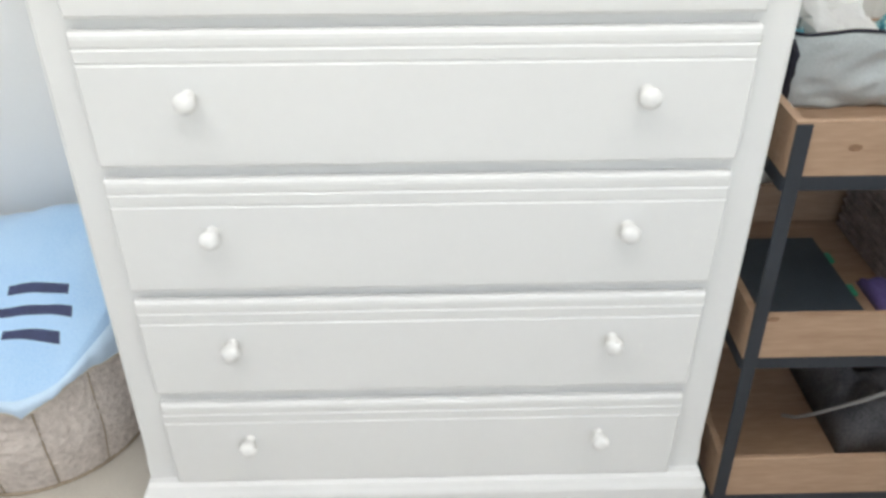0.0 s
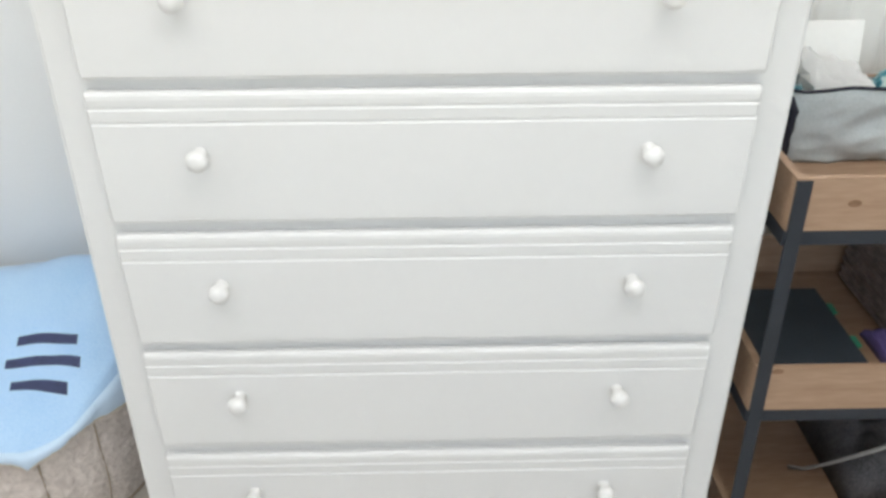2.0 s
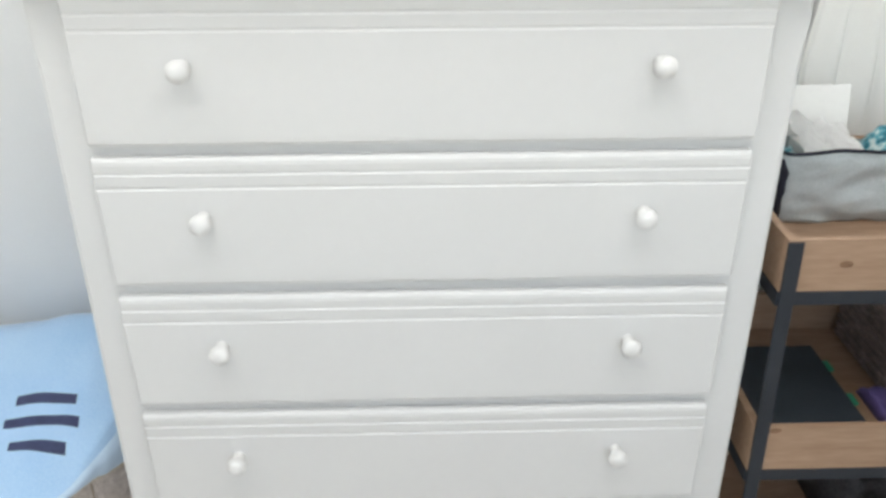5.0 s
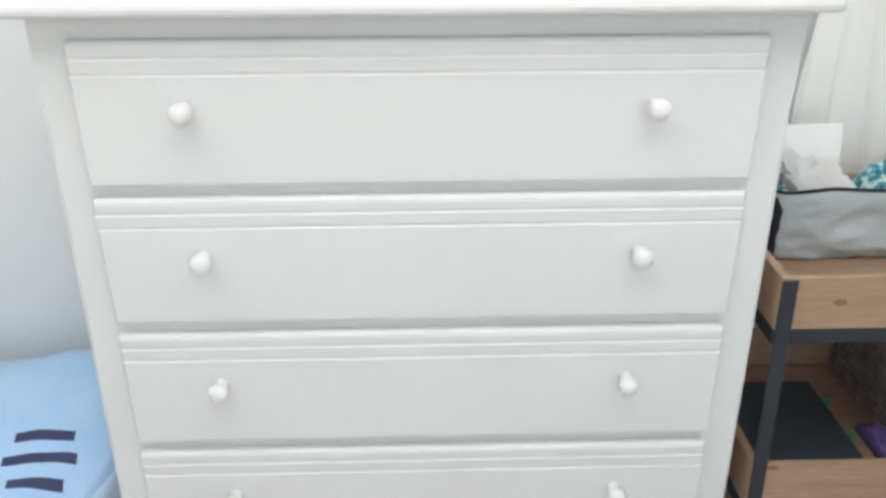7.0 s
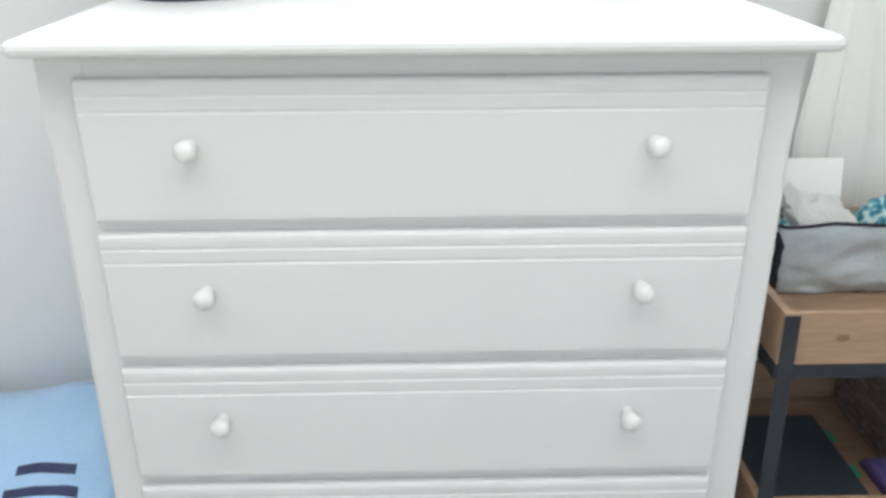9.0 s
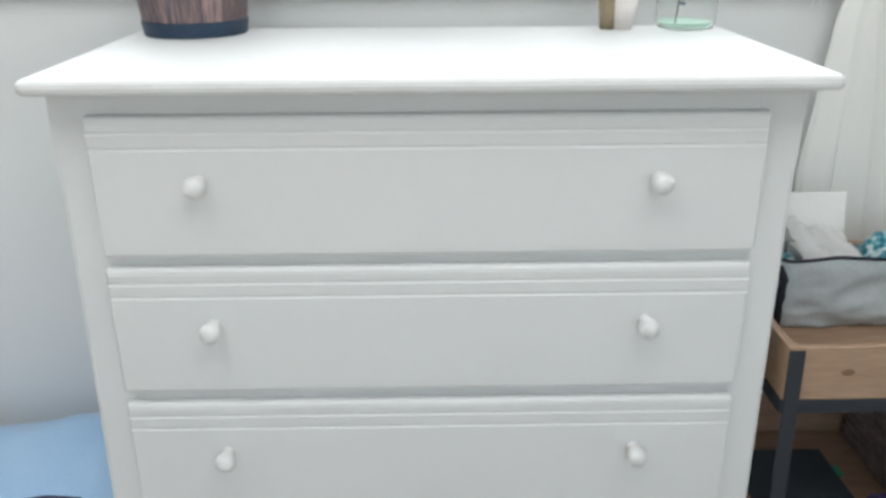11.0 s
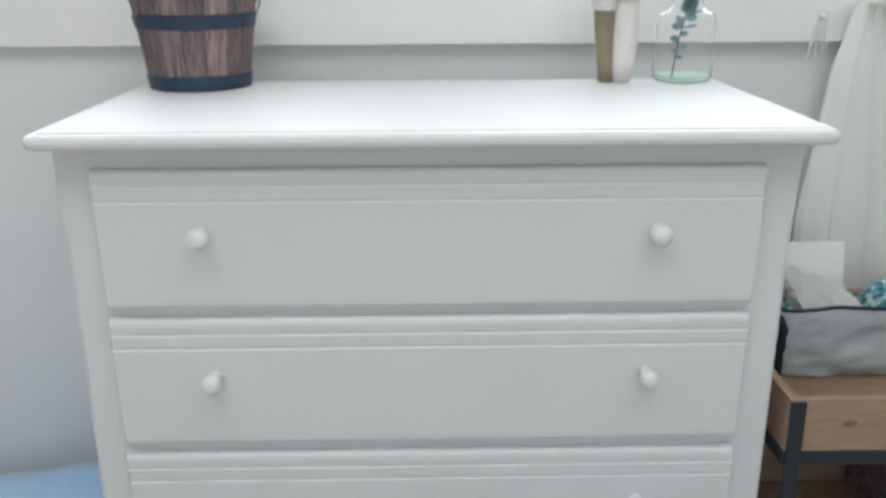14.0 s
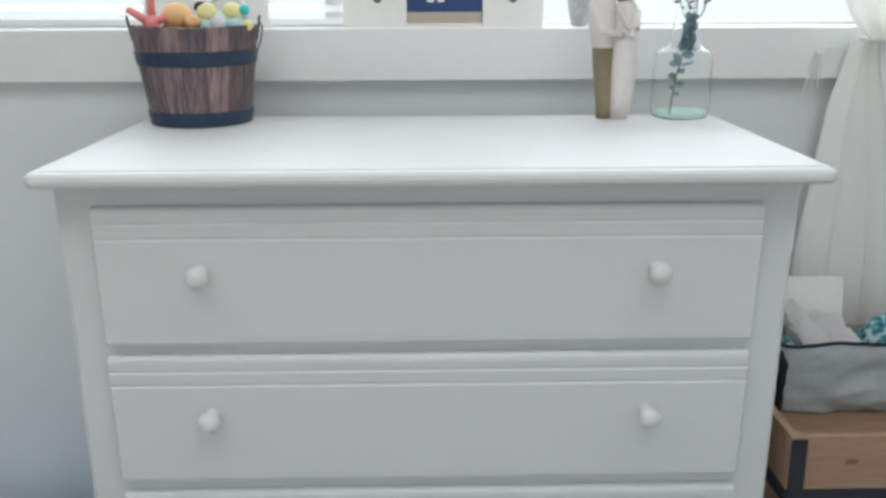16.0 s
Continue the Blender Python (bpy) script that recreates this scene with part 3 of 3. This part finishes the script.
        part("flower_head", ball(o, 0.0032, (1.2, 1, 0.8), 1), M_FLOWER, sprig, "dusty mauve dried flower head")

# ---------------------------------------------------------------- things on the window sill
triple = thing("triple_frame", "white three-panel keepsake frame with a blue picture", "picture frame", (0.03, 0.53, SILL_Z))
part("side_panel", box(-0.140, -0.036, 0.520, 0.534, SILL_Z + 0.0005, SILL_Z + 0.235, 0.0015), M_PAPER, triple)
part("side_panel", box(0.0895, 0.190, 0.520, 0.534, SILL_Z + 0.0005, SILL_Z + 0.235, 0.0015), M_PAPER, triple)
part("back_board", box(-0.0358, 0.0893, 0.530, 0.534, SILL_Z + 0.0005, SILL_Z + 0.235), M_PAPER, triple)
part("lower_lip", box(-0.0358, 0.0893, 0.521, 0.5298, SILL_Z + 0.0005, SILL_Z + 0.006, 0.001), M_PAPER, triple)
part("picture", box(-0.0355, 0.089, 0.5275, 0.5297, SILL_Z + 0.0242, SILL_Z + 0.20), M_PHOTO, triple, "deep blue printed picture")
part("mount", box(-0.0355, 0.089, 0.5275, 0.5297, SILL_Z + 0.0063, SILL_Z + 0.0240), M_PHOTO2, triple, "beige mount strip")
for x, w in ((0.004, 0.012), (0.021, 0.010)):
    part("white_mark", box(x - w / 2, x + w / 2, 0.5268, 0.5274, SILL_Z + 0.040, SILL_Z + 0.056), M_PAPER, triple, "white printed mark")
for x in (-0.083, 0.139):
    part("imprint", lathe([(0.013, 0.0), (0.013, 0.0012), (0.010, 0.0018)], 20), M_CLAY, triple, "grey oval imprint").matrix_world = Matrix.Translation((x, 0.5199, SILL_Z + 0.056)) @ Matrix.Rotation(radians(90), 4, "X") @ Matrix.Diagonal((0.75, 1.35, 1, 1))
photo = thing("white_photo_frame", "plain white photo frame leaning in the window", "picture frame", (-0.365, 0.53, SILL_Z))
part("board", box(-0.466, -0.262, 0.524, 0.532, SILL_Z + 0.0005, SILL_Z + 0.19, 0.0015), M_PAPER, photo)
part("rim", box(-0.470, -0.258, 0.520, 0.5236, SILL_Z + 0.0005, SILL_Z + 0.012, 0.001), M_PAPER, photo)
orn = [(0.011, 0), (0.014, 0.003), (0.019, 0.014), (0.0225, 0.028), (0.023, 0.042), (0.019, 0.058), (0.012, 0.068), (0.004, 0.072)]
obm = lathe([(rr * 0.88, z) for rr, z in orn], 32, (0.252, 0.53, SILL_Z + 0.0005))
for v in obm.verts:
    a = math.atan2(v.co.y - 0.53, v.co.x - 0.252)
    bump = 0.0016 * math.sin(9 * a + 300 * (v.co.z - SILL_Z))
    v.co.x += bump * math.cos(a)
    v.co.y += bump * math.sin(a)
tagged(part("speckled_ornament", obm, M_ORN, smooth=True), "grey-white speckled egg-shaped ornament on the sill", "ornament")

# ---------------------------------------------------------------- sheer curtain tied back beside the window
curtain = thing("sheer_curtain", "sheer white curtain tied back beside the window", "curtain", (0.8, 0.46, 0.01))


def curtain_sheet(rows, folds, ripple, n=120):
    """rows: height, left edge, right edge, depth; pleats run down through all rows."""
    rings = []
    zs = [r[0] for r in rows]
    steps = 46
    for k in range(steps + 1):
        z = zs[0] + (zs[-1] - zs[0]) * k / steps
        i = 0
        while i < len(rows) - 2 and (z - zs[i]) * (z - zs[i + 1]) > 0:
            i += 1
        t = (z - zs[i]) / (zs[i + 1] - zs[i])
        t = t * t * (3 - 2 * t) * 0.5 + t * 0.5
        x0, x1, y0 = (rows[i][c] + (rows[i + 1][c] - rows[i][c]) * t for c in (1, 2, 3))
        amp = ripple * min(1.0, (x1 - x0) / 0.3)
        rings.append([(x0 + (x1 - x0) * (j / n) + 0.006 * math.sin(j * 0.31 + z * 3), y0 + amp * math.sin(2 * math.pi * folds * j / n + 0.9 * math.sin(z * 2.1)) + 0.35 * amp * math.sin(2 * math.pi * folds * 2.3 * j / n + 1), z) for j in range(n + 1)])
    return loft(rings, caps=False, closed=False)


part("lower_drape", curtain_sheet([(1.162, 0.683, 0.765, 0.455), (1.13, 0.674, 0.775, 0.455), (1.04, 0.650, 0.84, 0.452), (0.94, 0.638, 0.90, 0.450), (0.80, 0.622, 0.97, 0.448), (0.02, 0.61, 1.10, 0.448)], 5, 0.0065), M_SHEER, curtain, smooth=True)
part("upper_drape", curtain_sheet([(2.16, 0.57, 1.45, 0.455), (1.70, 0.60, 1.25, 0.45), (1.34, 0.630, 1.05, 0.44), (1.24, 0.641, 0.97, 0.43), (1.19, 0.655, 0.90, 0.415), (1.168, 0.672, 0.84, 0.412), (1.154, 0.696, 0.79, 0.425), (1.150, 0.714, 0.775, 0.448)], 6, 0.012), M_DRAPE, curtain, smooth=True)
part("tie_band", tube([(0.685, 0.462, 1.158), (0.715, 0.440, 1.152), (0.76, 0.44, 1.158), (0.80, 0.46, 1.17), (0.85, 0.472, 1.19)], 0.004, 10), M_SHEER, curtain, smooth=True)
for k, (x, dx, ln) in enumerate(((0.628, -0.002, 0.060), (0.633, 0.004, 0.052), (0.624, -0.012, 0.064), (0.637, 0.006, 0.045), (0.629, -0.016, 0.058))):
    pts = [(0.678, 0.458, 1.138), (0.655, 0.464, 1.143), (x + 0.006, 0.466, 1.141), (x, 0.467, 1.128), (x + dx * 0.5, 0.468, 1.128 - ln * 0.5), (x + dx, 0.468, 1.128 - ln)]
    part("tassel_string", tube(pts, 0.0010, 6), M_SHEER, curtain, "thin cream tassel string")
part("tassel_knot", ball((0.629, 0.466, 1.132), 0.005, (1, 0.8, 1.2)), M_SHEER, curtain, smooth=True)
part("rod", tube([(0.4, 0.455, 2.18), (1.6, 0.455, 2.18)], 0.012, 12), M_TRIM, curtain)

# ---------------------------------------------------------------- shelf cart of wood and black steel
CX0, CX1, CY0, CY1 = 0.4470, 1.02, 0.0, 0.395
LEAN = 0.028  # the frame leans a little: sideways shift for each metre down


def lean(z):
    return LEAN * (0.692 - z)


cart = thing("shelf_cart", "three-tier shelf cart of pine trays and black steel", "shelf", (0.71, 0.17, 0))
for x, y in ((CX0 + 0.0015, CY0 + 0.0092), (CX1 - 0.0225, CY0 + 0.0092), (CX0 + 0.0015, CY1 - 0.0122), (CX1 - 0.0225, CY1 - 0.0122)):
    post = loft([[(x + lean(z) + dx, y + dy, z) for dx, dy in ((0.0005, 0), (0.0195, 0), (0.020, 0.0005), (0.020, 0.003), (0, 0.003), (0, 0.0005))] for z in (0.0, 0.3, 0.6935)])
    part("post", post, M_STEEL, cart)
for zt, h, floor_z in ((0.697, 0.075, 0.630), (0.4020, 0.0785, 0.332), (0.112, 0.086, 0.036)):
    zb = zt - h
    dx = lean(zt - h / 2)
    x0, x1 = CX0 + dx, CX1 + dx
    tray = part("tray", box(x0 + 0.014, x1 - 0.014, CY0 + 0.0208, CY1 - 0.028, zb, floor_z, 0.001), M_WOOD, cart, "pine tray board")
    part("front_board", box(x0 + 0.0005, x1 - 0.0005, CY0 + 0.0125, CY0 + 0.0205, zb, zt, 0.0008), M_WOOD, tray)
    part("back_board", box(x0 + 0.002, x1 - 0.002, CY1 - 0.0265, CY1 - 0.0125, zb, zt, 0.0015), M_WOOD, tray)
    part("side_board", box(x0 + 0.0005, x0 + 0.0125, CY0 + 0.0207, CY1 - 0.0267, zb, zt, 0.0008), M_WOOD, tray)
    part("side_board", box(x1 - 0.0125, x1 - 0.0005, CY0 + 0.0207, CY1 - 0.0267, zb, zt, 0.0008), M_WOOD, tray)
    for y in (CY0 + 0.0125, CY1 - 0.0265):
        part("rail", box(x0 + 0.0125, x1 - 0.0125, y, y + 0.014, zb - 0.021, zb - 0.0005, 0.001), M_STEEL, cart)
    for x in (x0, x1 - 0.012):
        part("rail", box(x, x + 0.012, CY0 + 0.0125, CY1 - 0.0125, zb - 0.021, zb - 0.0005, 0.001), M_STEEL, cart)
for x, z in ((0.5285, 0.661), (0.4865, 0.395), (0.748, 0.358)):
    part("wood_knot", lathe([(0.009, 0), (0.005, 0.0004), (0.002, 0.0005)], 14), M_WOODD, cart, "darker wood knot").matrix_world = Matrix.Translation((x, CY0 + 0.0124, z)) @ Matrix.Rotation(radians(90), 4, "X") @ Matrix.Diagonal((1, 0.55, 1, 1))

# grey organiser bag on the top tray, with card box, tissue and printed cloth
BX0, BX1, BY0, BY1, BZ = 0.509, 0.95, 0.198, 0.350, 0.6305
bag = thing("fabric_organiser", "heather grey fabric organiser bag with navy binding", "bag", (0.73, 0.27, BZ))


def bag_ring(z, grow, top):
    pts = []
    for px, py, pz in rounded_rect(BX0 - grow, BX1 + grow, BY0 - grow, BY1 + grow, 0, 0.02, 6):
        pts.append((px, py))
    out, n = [], len(pts)
    for i in range(n):
        a, b = pts[i], pts[(i + 1) % n]
        m = max(1, int(math.dist(a, b) / 0.006))
        for k in range(m):
            x, y = a[0] + (b[0] - a[0]) * k / m, a[1] + (b[1] - a[1]) * k / m
            w = noise.noise(Vector((x * 12 + z * 9, y * 12, z * 24))) * 0.009 + (0.5 - abs(noise.noise(Vector((x * 17 - z * 16, y * 20, z * 42 + x * 8))))) * 0.010 - 0.003
            w *= 0.15 + 0.85 * smoothstep(0.0, 0.06, x - BX0)
            zz = z + (0.008 * math.exp(-((x - 0.600) / 0.075) ** 2) - 0.003) * top - 0.030 * smoothstep(BY0 + 0.08, BY1 - 0.02, y) * top
            cx, cy = (BX0 + BX1) / 2, (BY0 + BY1) / 2
            out.append((x + w * (0.3 if abs(x - cx) < 0.18 else 1) * (1 if x > cx else -1) * 0.4, y + w * (1 if y > cy else -1), zz))
    return out


rows = [bag_ring(BZ + 0.0005 + 0.1040 * k / 20, 0.006 * math.sin(math.pi * k / 20), smoothstep(10, 20, k)) for k in range(21)]
shell = loft(rows, caps=False)
bmesh.ops.contextual_create(shell, geom=[e for e in shell.edges if e.is_boundary and e.verts[0].co.z < BZ + 0.02 and e.verts[1].co.z < BZ + 0.02])
part("body", shell, M_FELT, bag, smooth=True)
rim = [p for p in rows[-1] if p[1] < BY0 + 0.06]
rim = sorted([p for p in rim if p[0] < BX0 + 0.03], key=lambda p: -p[1]) + sorted([p for p in rim if p[0] >= BX0 + 0.03], key=lambda p: p[0])
part("rim_binding", tube([(x, y, z + 0.002) for x, y, z in rim], 0.0026, 6), M_NAVY, bag, "navy fabric binding")
part("corner_binding", tube([(BX0 + dx, BY0 - 0.007 + dy, BZ + z) for dx, dy, z in ((0.001, 0.003, 0.006), (-0.001, 0.0, 0.030), (-0.001, -0.001, 0.055), (0.001, 0.0, 0.080), (-0.003, 0.006, 0.100))], [0.0055, 0.0068, 0.0075, 0.0070, 0.003], 12), M_NAVY, bag, "navy fabric binding", smooth=True)
part("inner_floor", box(BX0 + 0.012, BX1 - 0.012, BY0 + 0.012, BY1 - 0.012, BZ + 0.002, BZ + 0.012, 0.002), M_NAVY, bag)

card = thing("card_box", "white card box with its lid standing open", "box", (0.612, 0.28, BZ + 0.013))
part("box_body", box(0.568, 0.655, 0.238, 0.3235, BZ + 0.0125, BZ + 0.088, 0.0015), M_PAPER, card)
lid = box(0.563, 0.656, -0.0012, 0.0012, 0.0, 0.078, 0.001)
bmesh.ops.transform(lid, matrix=Matrix.Translation((0, 0.3225, BZ + 0.0885)) @ Matrix.Rotation(radians(-12), 4, "X"), verts=lid.verts)
part("lid", lid, M_PAPER, card)
tis = bmesh.new()
n = 22
grid = []
for i in range(n + 1):
    row = []
    for j in range(n + 1):
        u, v = i / n, j / n
        x, y = 0.553 + 0.090 * u, 0.232 + 0.080 * v
        ridge = 0.42 + 0.58 * math.exp(-((u - 0.16) / 0.20) ** 2) + 0.25 * math.exp(-((u - 0.62) / 0.16) ** 2)
        crease = 0.006 * noise.noise(Vector((u * 6, v * 3, 1.3))) + 0.003 * noise.noise(Vector((u * 15, v * 9, 4)))
        z = BZ + 0.094 + 0.047 * ridge * v ** 0.75 * (1 - 0.15 * v) + crease * min(1, 5 * v)
        row.append(tis.verts.new((x + 0.008 * noise.noise(Vector((u * 4, v * 4, 9))), y + 0.008 * noise.noise(Vector((u * 4, v * 4, 5))), z)))
    grid.append(row)
for i in range(n):
    for j in range(n):
        tis.faces.new((grid[i][j], grid[i + 1][j], grid[i + 1][j + 1], grid[i][j + 1]))
bmesh.ops.solidify(tis, geom=tis.faces[:], thickness=0.0008)
tagged(part("tissue", tis, M_TISSUE, smooth=True), "crumpled white paper tissue on the card box", "tissue")


def cloth_heap(name, x0, x1, y0, y1, z0, z1, mat, label, seed, category="cloth"):
    bm, n, g = bmesh.new(), 26, []
    for i in range(n + 1):
        row = []
        for j in range(n + 1):
            u, v = i / n, j / n
            e = min(1, 9 * min(u, 1 - u)) * min(1, 6 * min(v, 1 - v))
            z = z0 + (z1 - z0) * e ** 0.5 * (0.8 + 0.28 * noise.noise(Vector((u * 5, v * 4, seed))) + 0.1 * noise.noise(Vector((u * 13, v * 11, seed))))
            row.append(bm.verts.new((x0 + (x1 - x0) * u, y0 + (y1 - y0) * v, z)))
        g.append(row)
    for i in range(n):
        for j in range(n):
            bm.faces.new((g[i][j], g[i + 1][j], g[i + 1][j + 1], g[i][j + 1]))
    bm.faces.new([r[0] for r in g][::-1] + g[0][1:] + [r[-1] for r in g[1:]] + g[-1][-2:0:-1])
    return tagged(part(name, bm, mat, smooth=True), label, category)


cloth_heap("printed_cloth", 0.659, 0.935, 0.212, 0.347, BZ + 0.0125, BZ + 0.122, M_TEAL, "teal and white printed cloth in the organiser", 3.3)
cloth_heap("printed_cloth", 0.522, 0.560, 0.214, 0.335, BZ + 0.0125, BZ + 0.100, M_TEAL, "teal and white printed cloth in the organiser", 7.1)

# middle tray: black board, wicker box, purple cloth
board = thing("black_board", "thin flat black board lying on the pine tray", "board", (0.57, 0.16, 0.3325))
part("panel", box(0.472, 0.669, 0.034, 0.300, 0.3325, 0.3405, 0.001), M_MAT, board)
for y in (0.142, 0.232):
    part("edge_tab", box(0.6694, 0.6805, y, y + 0.026, 0.3326, 0.3375, 0.0008), M_GREEN, board, "small green tab")
wicker = thing("wicker_box", "dark brown woven box on the pine tray", "basket", (0.83, 0.2, 0.333))
wrows = []
for k in range(16):
    z = 0.3328 + 0.112 * k / 15
    wrows.append(rounded_rect(0.735, 0.985, 0.090, 0.355, z, 0.012 + 0.003 * (k % 2), 4))
wb = loft(wrows)
part("body", wb, M_BROWN, wicker)
for k in range(7):
    z = 0.339 + 0.0155 * k
    ring = rounded_rect(0.7335, 0.9865, 0.0885, 0.3565, z, 0.013, 4)
    part("weave_band", tube(ring + [ring[0]], 0.0035, 6), M_BROWN, wicker)
cloth_heap("purple_cloth", 0.693, 0.7325, 0.045, 0.18, 0.3326, 0.358, M_PURPLE, "small purple cloth bundle beside the woven box", 5.5)
cloth_heap("pale_bag", 0.79, 0.95, 0.15, 0.34, 0.4452, 0.496, M_CORD, "crumpled pale grey bag on the woven box", 1.7, "bag")
# lower tray
cloth_heap("dark_cloth", 0.700, 0.93, 0.080, 0.31, 0.0365, 0.137, M_DARK, "dark folded cloth lying on the lower tray", 9.2)
cloth_heap("blue_cloth", 0.82, 0.93, 0.17, 0.30, 0.132, 0.177, M_BLUEC, "dark blue cloth on the dark cloth", 2.4)
tagged(part("loose_cable", tube([(0.640, 0.178, 0.0375), (0.660, 0.165, 0.045), (0.682, 0.147, 0.072), (0.703, 0.13, 0.102), (0.74, 0.126, 0.122), (0.778, 0.126, 0.140), (0.84, 0.14, 0.158)], [0.003, 0.003, 0.0032, 0.0035, 0.004, 0.0045, 0.0045], 8), M_CORD, smooth=True), "pale grey cable trailing over the lower tray", "cable")

# ---------------------------------------------------------------- woven basket with a blue blanket beside the chest
KX, KY = -0.710, 0.262
basket = thing("woven_basket", "round greige woven cotton basket on the carpet", "basket", (KX, KY, 0))


def basket_r(z):
    return 0.196 + 0.020 * smoothstep(0.0, 0.12, z) + 0.002 * math.sin(z * 30)


rings = []
for k in range(71):
    z = 0.232 * k / 70
    ring = []
    for i in range(360):
        a = 2 * math.pi * i / 360
        r = basket_r(z) + 0.0012 * noise.noise(Vector((math.cos(a) * 15, math.sin(a) * 15, z * 75))) + 0.0026 * noise.noise(Vector((math.cos(a) * 38, math.sin(a) * 38, z * 175))) - 0.003 * math.exp(-((((a * 14 / (2 * math.pi)) % 1) - 0.5) * 9) ** 2)
        ring.append((KX + r * math.cos(a), KY + r * math.sin(a), z + 0.0005))
    rings.append(ring)
part("body", loft(rings), M_BASKET, basket, smooth=True)
for i in range(14):
    a = 2 * math.pi * (i + 0.5) / 14
    pts = [(KX + (basket_r(z) - 0.0022) * math.cos(a), KY + (basket_r(z) - 0.0022) * math.sin(a), z) for z in [0.004 + 0.0225 * k for k in range(11)]]
    part("seam", tube(pts, 0.0019, 6), M_SEAM, basket)
ft = [(KX + 0.1975 * math.cos(2 * math.pi * i / 48), KY + 0.1975 * math.sin(2 * math.pi * i / 48), 0.0035) for i in range(49)]
part("foot_roll", tube(ft, 0.0035, 6), M_SEAM, basket)


def heap(x, y):
    """Height of the blanket where it lies over the full basket."""
    s = 0.268 + 0.130 * smoothstep(0.03, 0.32, y) - 0.07 * smoothstep(0.32, 0.48, y)
    s += 0.006 * smoothstep(-0.70, -0.58, x) - 0.014 * smoothstep(-0.58, -0.74, x) * smoothstep(0.15, 0.30, y)
    s += 0.009 * noise.noise(Vector((x * 9, y * 9, 2.0))) + 0.005 * noise.noise(Vector((x * 17, y * 17, 6.0)))
    s += 0.0065 * math.sin(38 * (x + 0.45 * y) + 3 * noise.noise(Vector((x * 5, y * 5, 0)))) * smoothstep(0.16, 0.03, y)
    r = math.hypot(x - KX, y - KY)
    return s - 0.030 * smoothstep(0.165, 0.232, r)


BR = 0.226


def blanket_point(a, s):
    """a: angle round the basket; s: 0 in the middle, 1 at the rim, 2 at the hem."""
    fold = 0.006 * math.sin(5 * a + 1) + 0.004 * math.sin(11 * a)
    if s <= 1:
        r = s * BR
        x, y = KX + r * math.cos(a), KY + r * math.sin(a)
        return Vector((x, y, heap(x, y)))
    x, y = KX + BR * math.cos(a), KY + BR * math.sin(a)
    turn = a + 1.17
    hem = 0.199 + (0.032 * (1 - math.exp(-turn / 0.19)) - 0.02 * max(0, min(turn, 1.4) - 0.4) if turn > 0 else 0.035 * (1 - math.exp(turn / 0.18)))
    top = heap(x, y)
    t = s - 1
    r = BR + 0.008 * math.sin(math.pi * min(1, t * 1.2)) + fold * t
    return Vector((KX + r * math.cos(a), KY + r * math.sin(a), top + (hem - top) * t))


blanket = thing("blue_blanket", "light blue fleece blanket draped over the basket", "blanket", (KX, KY, 0.3))
NA, NS = 150, 46
bm = bmesh.new()
hub = bm.verts.new(blanket_point(0, 0))
grid = []
for k in range(1, NS + 1):
    grid.append([bm.verts.new(blanket_point(-math.pi + 2 * math.pi * i / NA, 1.85 * k / NS)) for i in range(NA)])
for i in range(NA):
    bm.faces.new((hub, grid[0][i], grid[0][(i + 1) % NA]))
for a, b in zip(grid, grid[1:]):
    for i in range(NA):
        j = (i + 1) % NA
        bm.faces.new((a[i], a[j], b[j], b[i]))
part("cloth", bm, M_BLUE, blanket, smooth=True)
hem = []
for off, s in ((0.001, 1.22), (0.005, 1.27), (0.0070, 1.50), (0.0070, 1.90), (0.004, 2.0), (0.0, 1.99), (0.0, 1.9)):
    ring = []
    for i in range(NA):
        a = -math.pi + 2 * math.pi * i / NA
        p = blanket_point(a, s)
        off2 = off + (0.0016 * math.sin(31 * a) + 0.0012 * math.sin(53 * a + 1)) * (1 if off > 0.003 else 0)
        ring.append(p + Vector((off2 * math.cos(a), off2 * math.sin(a), 0)))
    hem.append(ring)
part("hem", loft(hem, caps=False), M_HEM, blanket, "paler blue satin hem", smooth=True)
edge = [blanket_point(-math.pi + 2 * math.pi * i / NA, 2.02) + Vector((0, 0, -0.002)) for i in range(NA)]
part("edging", tube(edge + [edge[0]], 0.003, 6), M_EDGING, blanket, "cream stitched edging", smooth=True)

# embroidery on the blanket, as plain bars
for x0, y0, x1, y1, wide in EMBROIDERY:
    n = 14
    d = Vector((x1 - x0, y1 - y0))
    up = Vector((-d.y, d.x)).normalized() * wide / 2
    bmb = bmesh.new()
    rows = []
    for k in range(n + 1):
        c = Vector((x0, y0)) + d * k / n
        rows.append([bmb.verts.new((c.x + up.x * q, c.y + up.y * q, heap(c.x + up.x * q, c.y + up.y * q) + h)) for q, h in ((-1, 0.0003), (-0.8, 0.0016), (0.8, 0.0016), (1, 0.0003))])
    for a, b in zip(rows, rows[1:]):
        for q in range(3):
            bmb.faces.new((a[q], a[q + 1], b[q + 1], b[q]))
    part("embroidered_bar", bmb, M_THREAD, blanket, "navy embroidered bar")
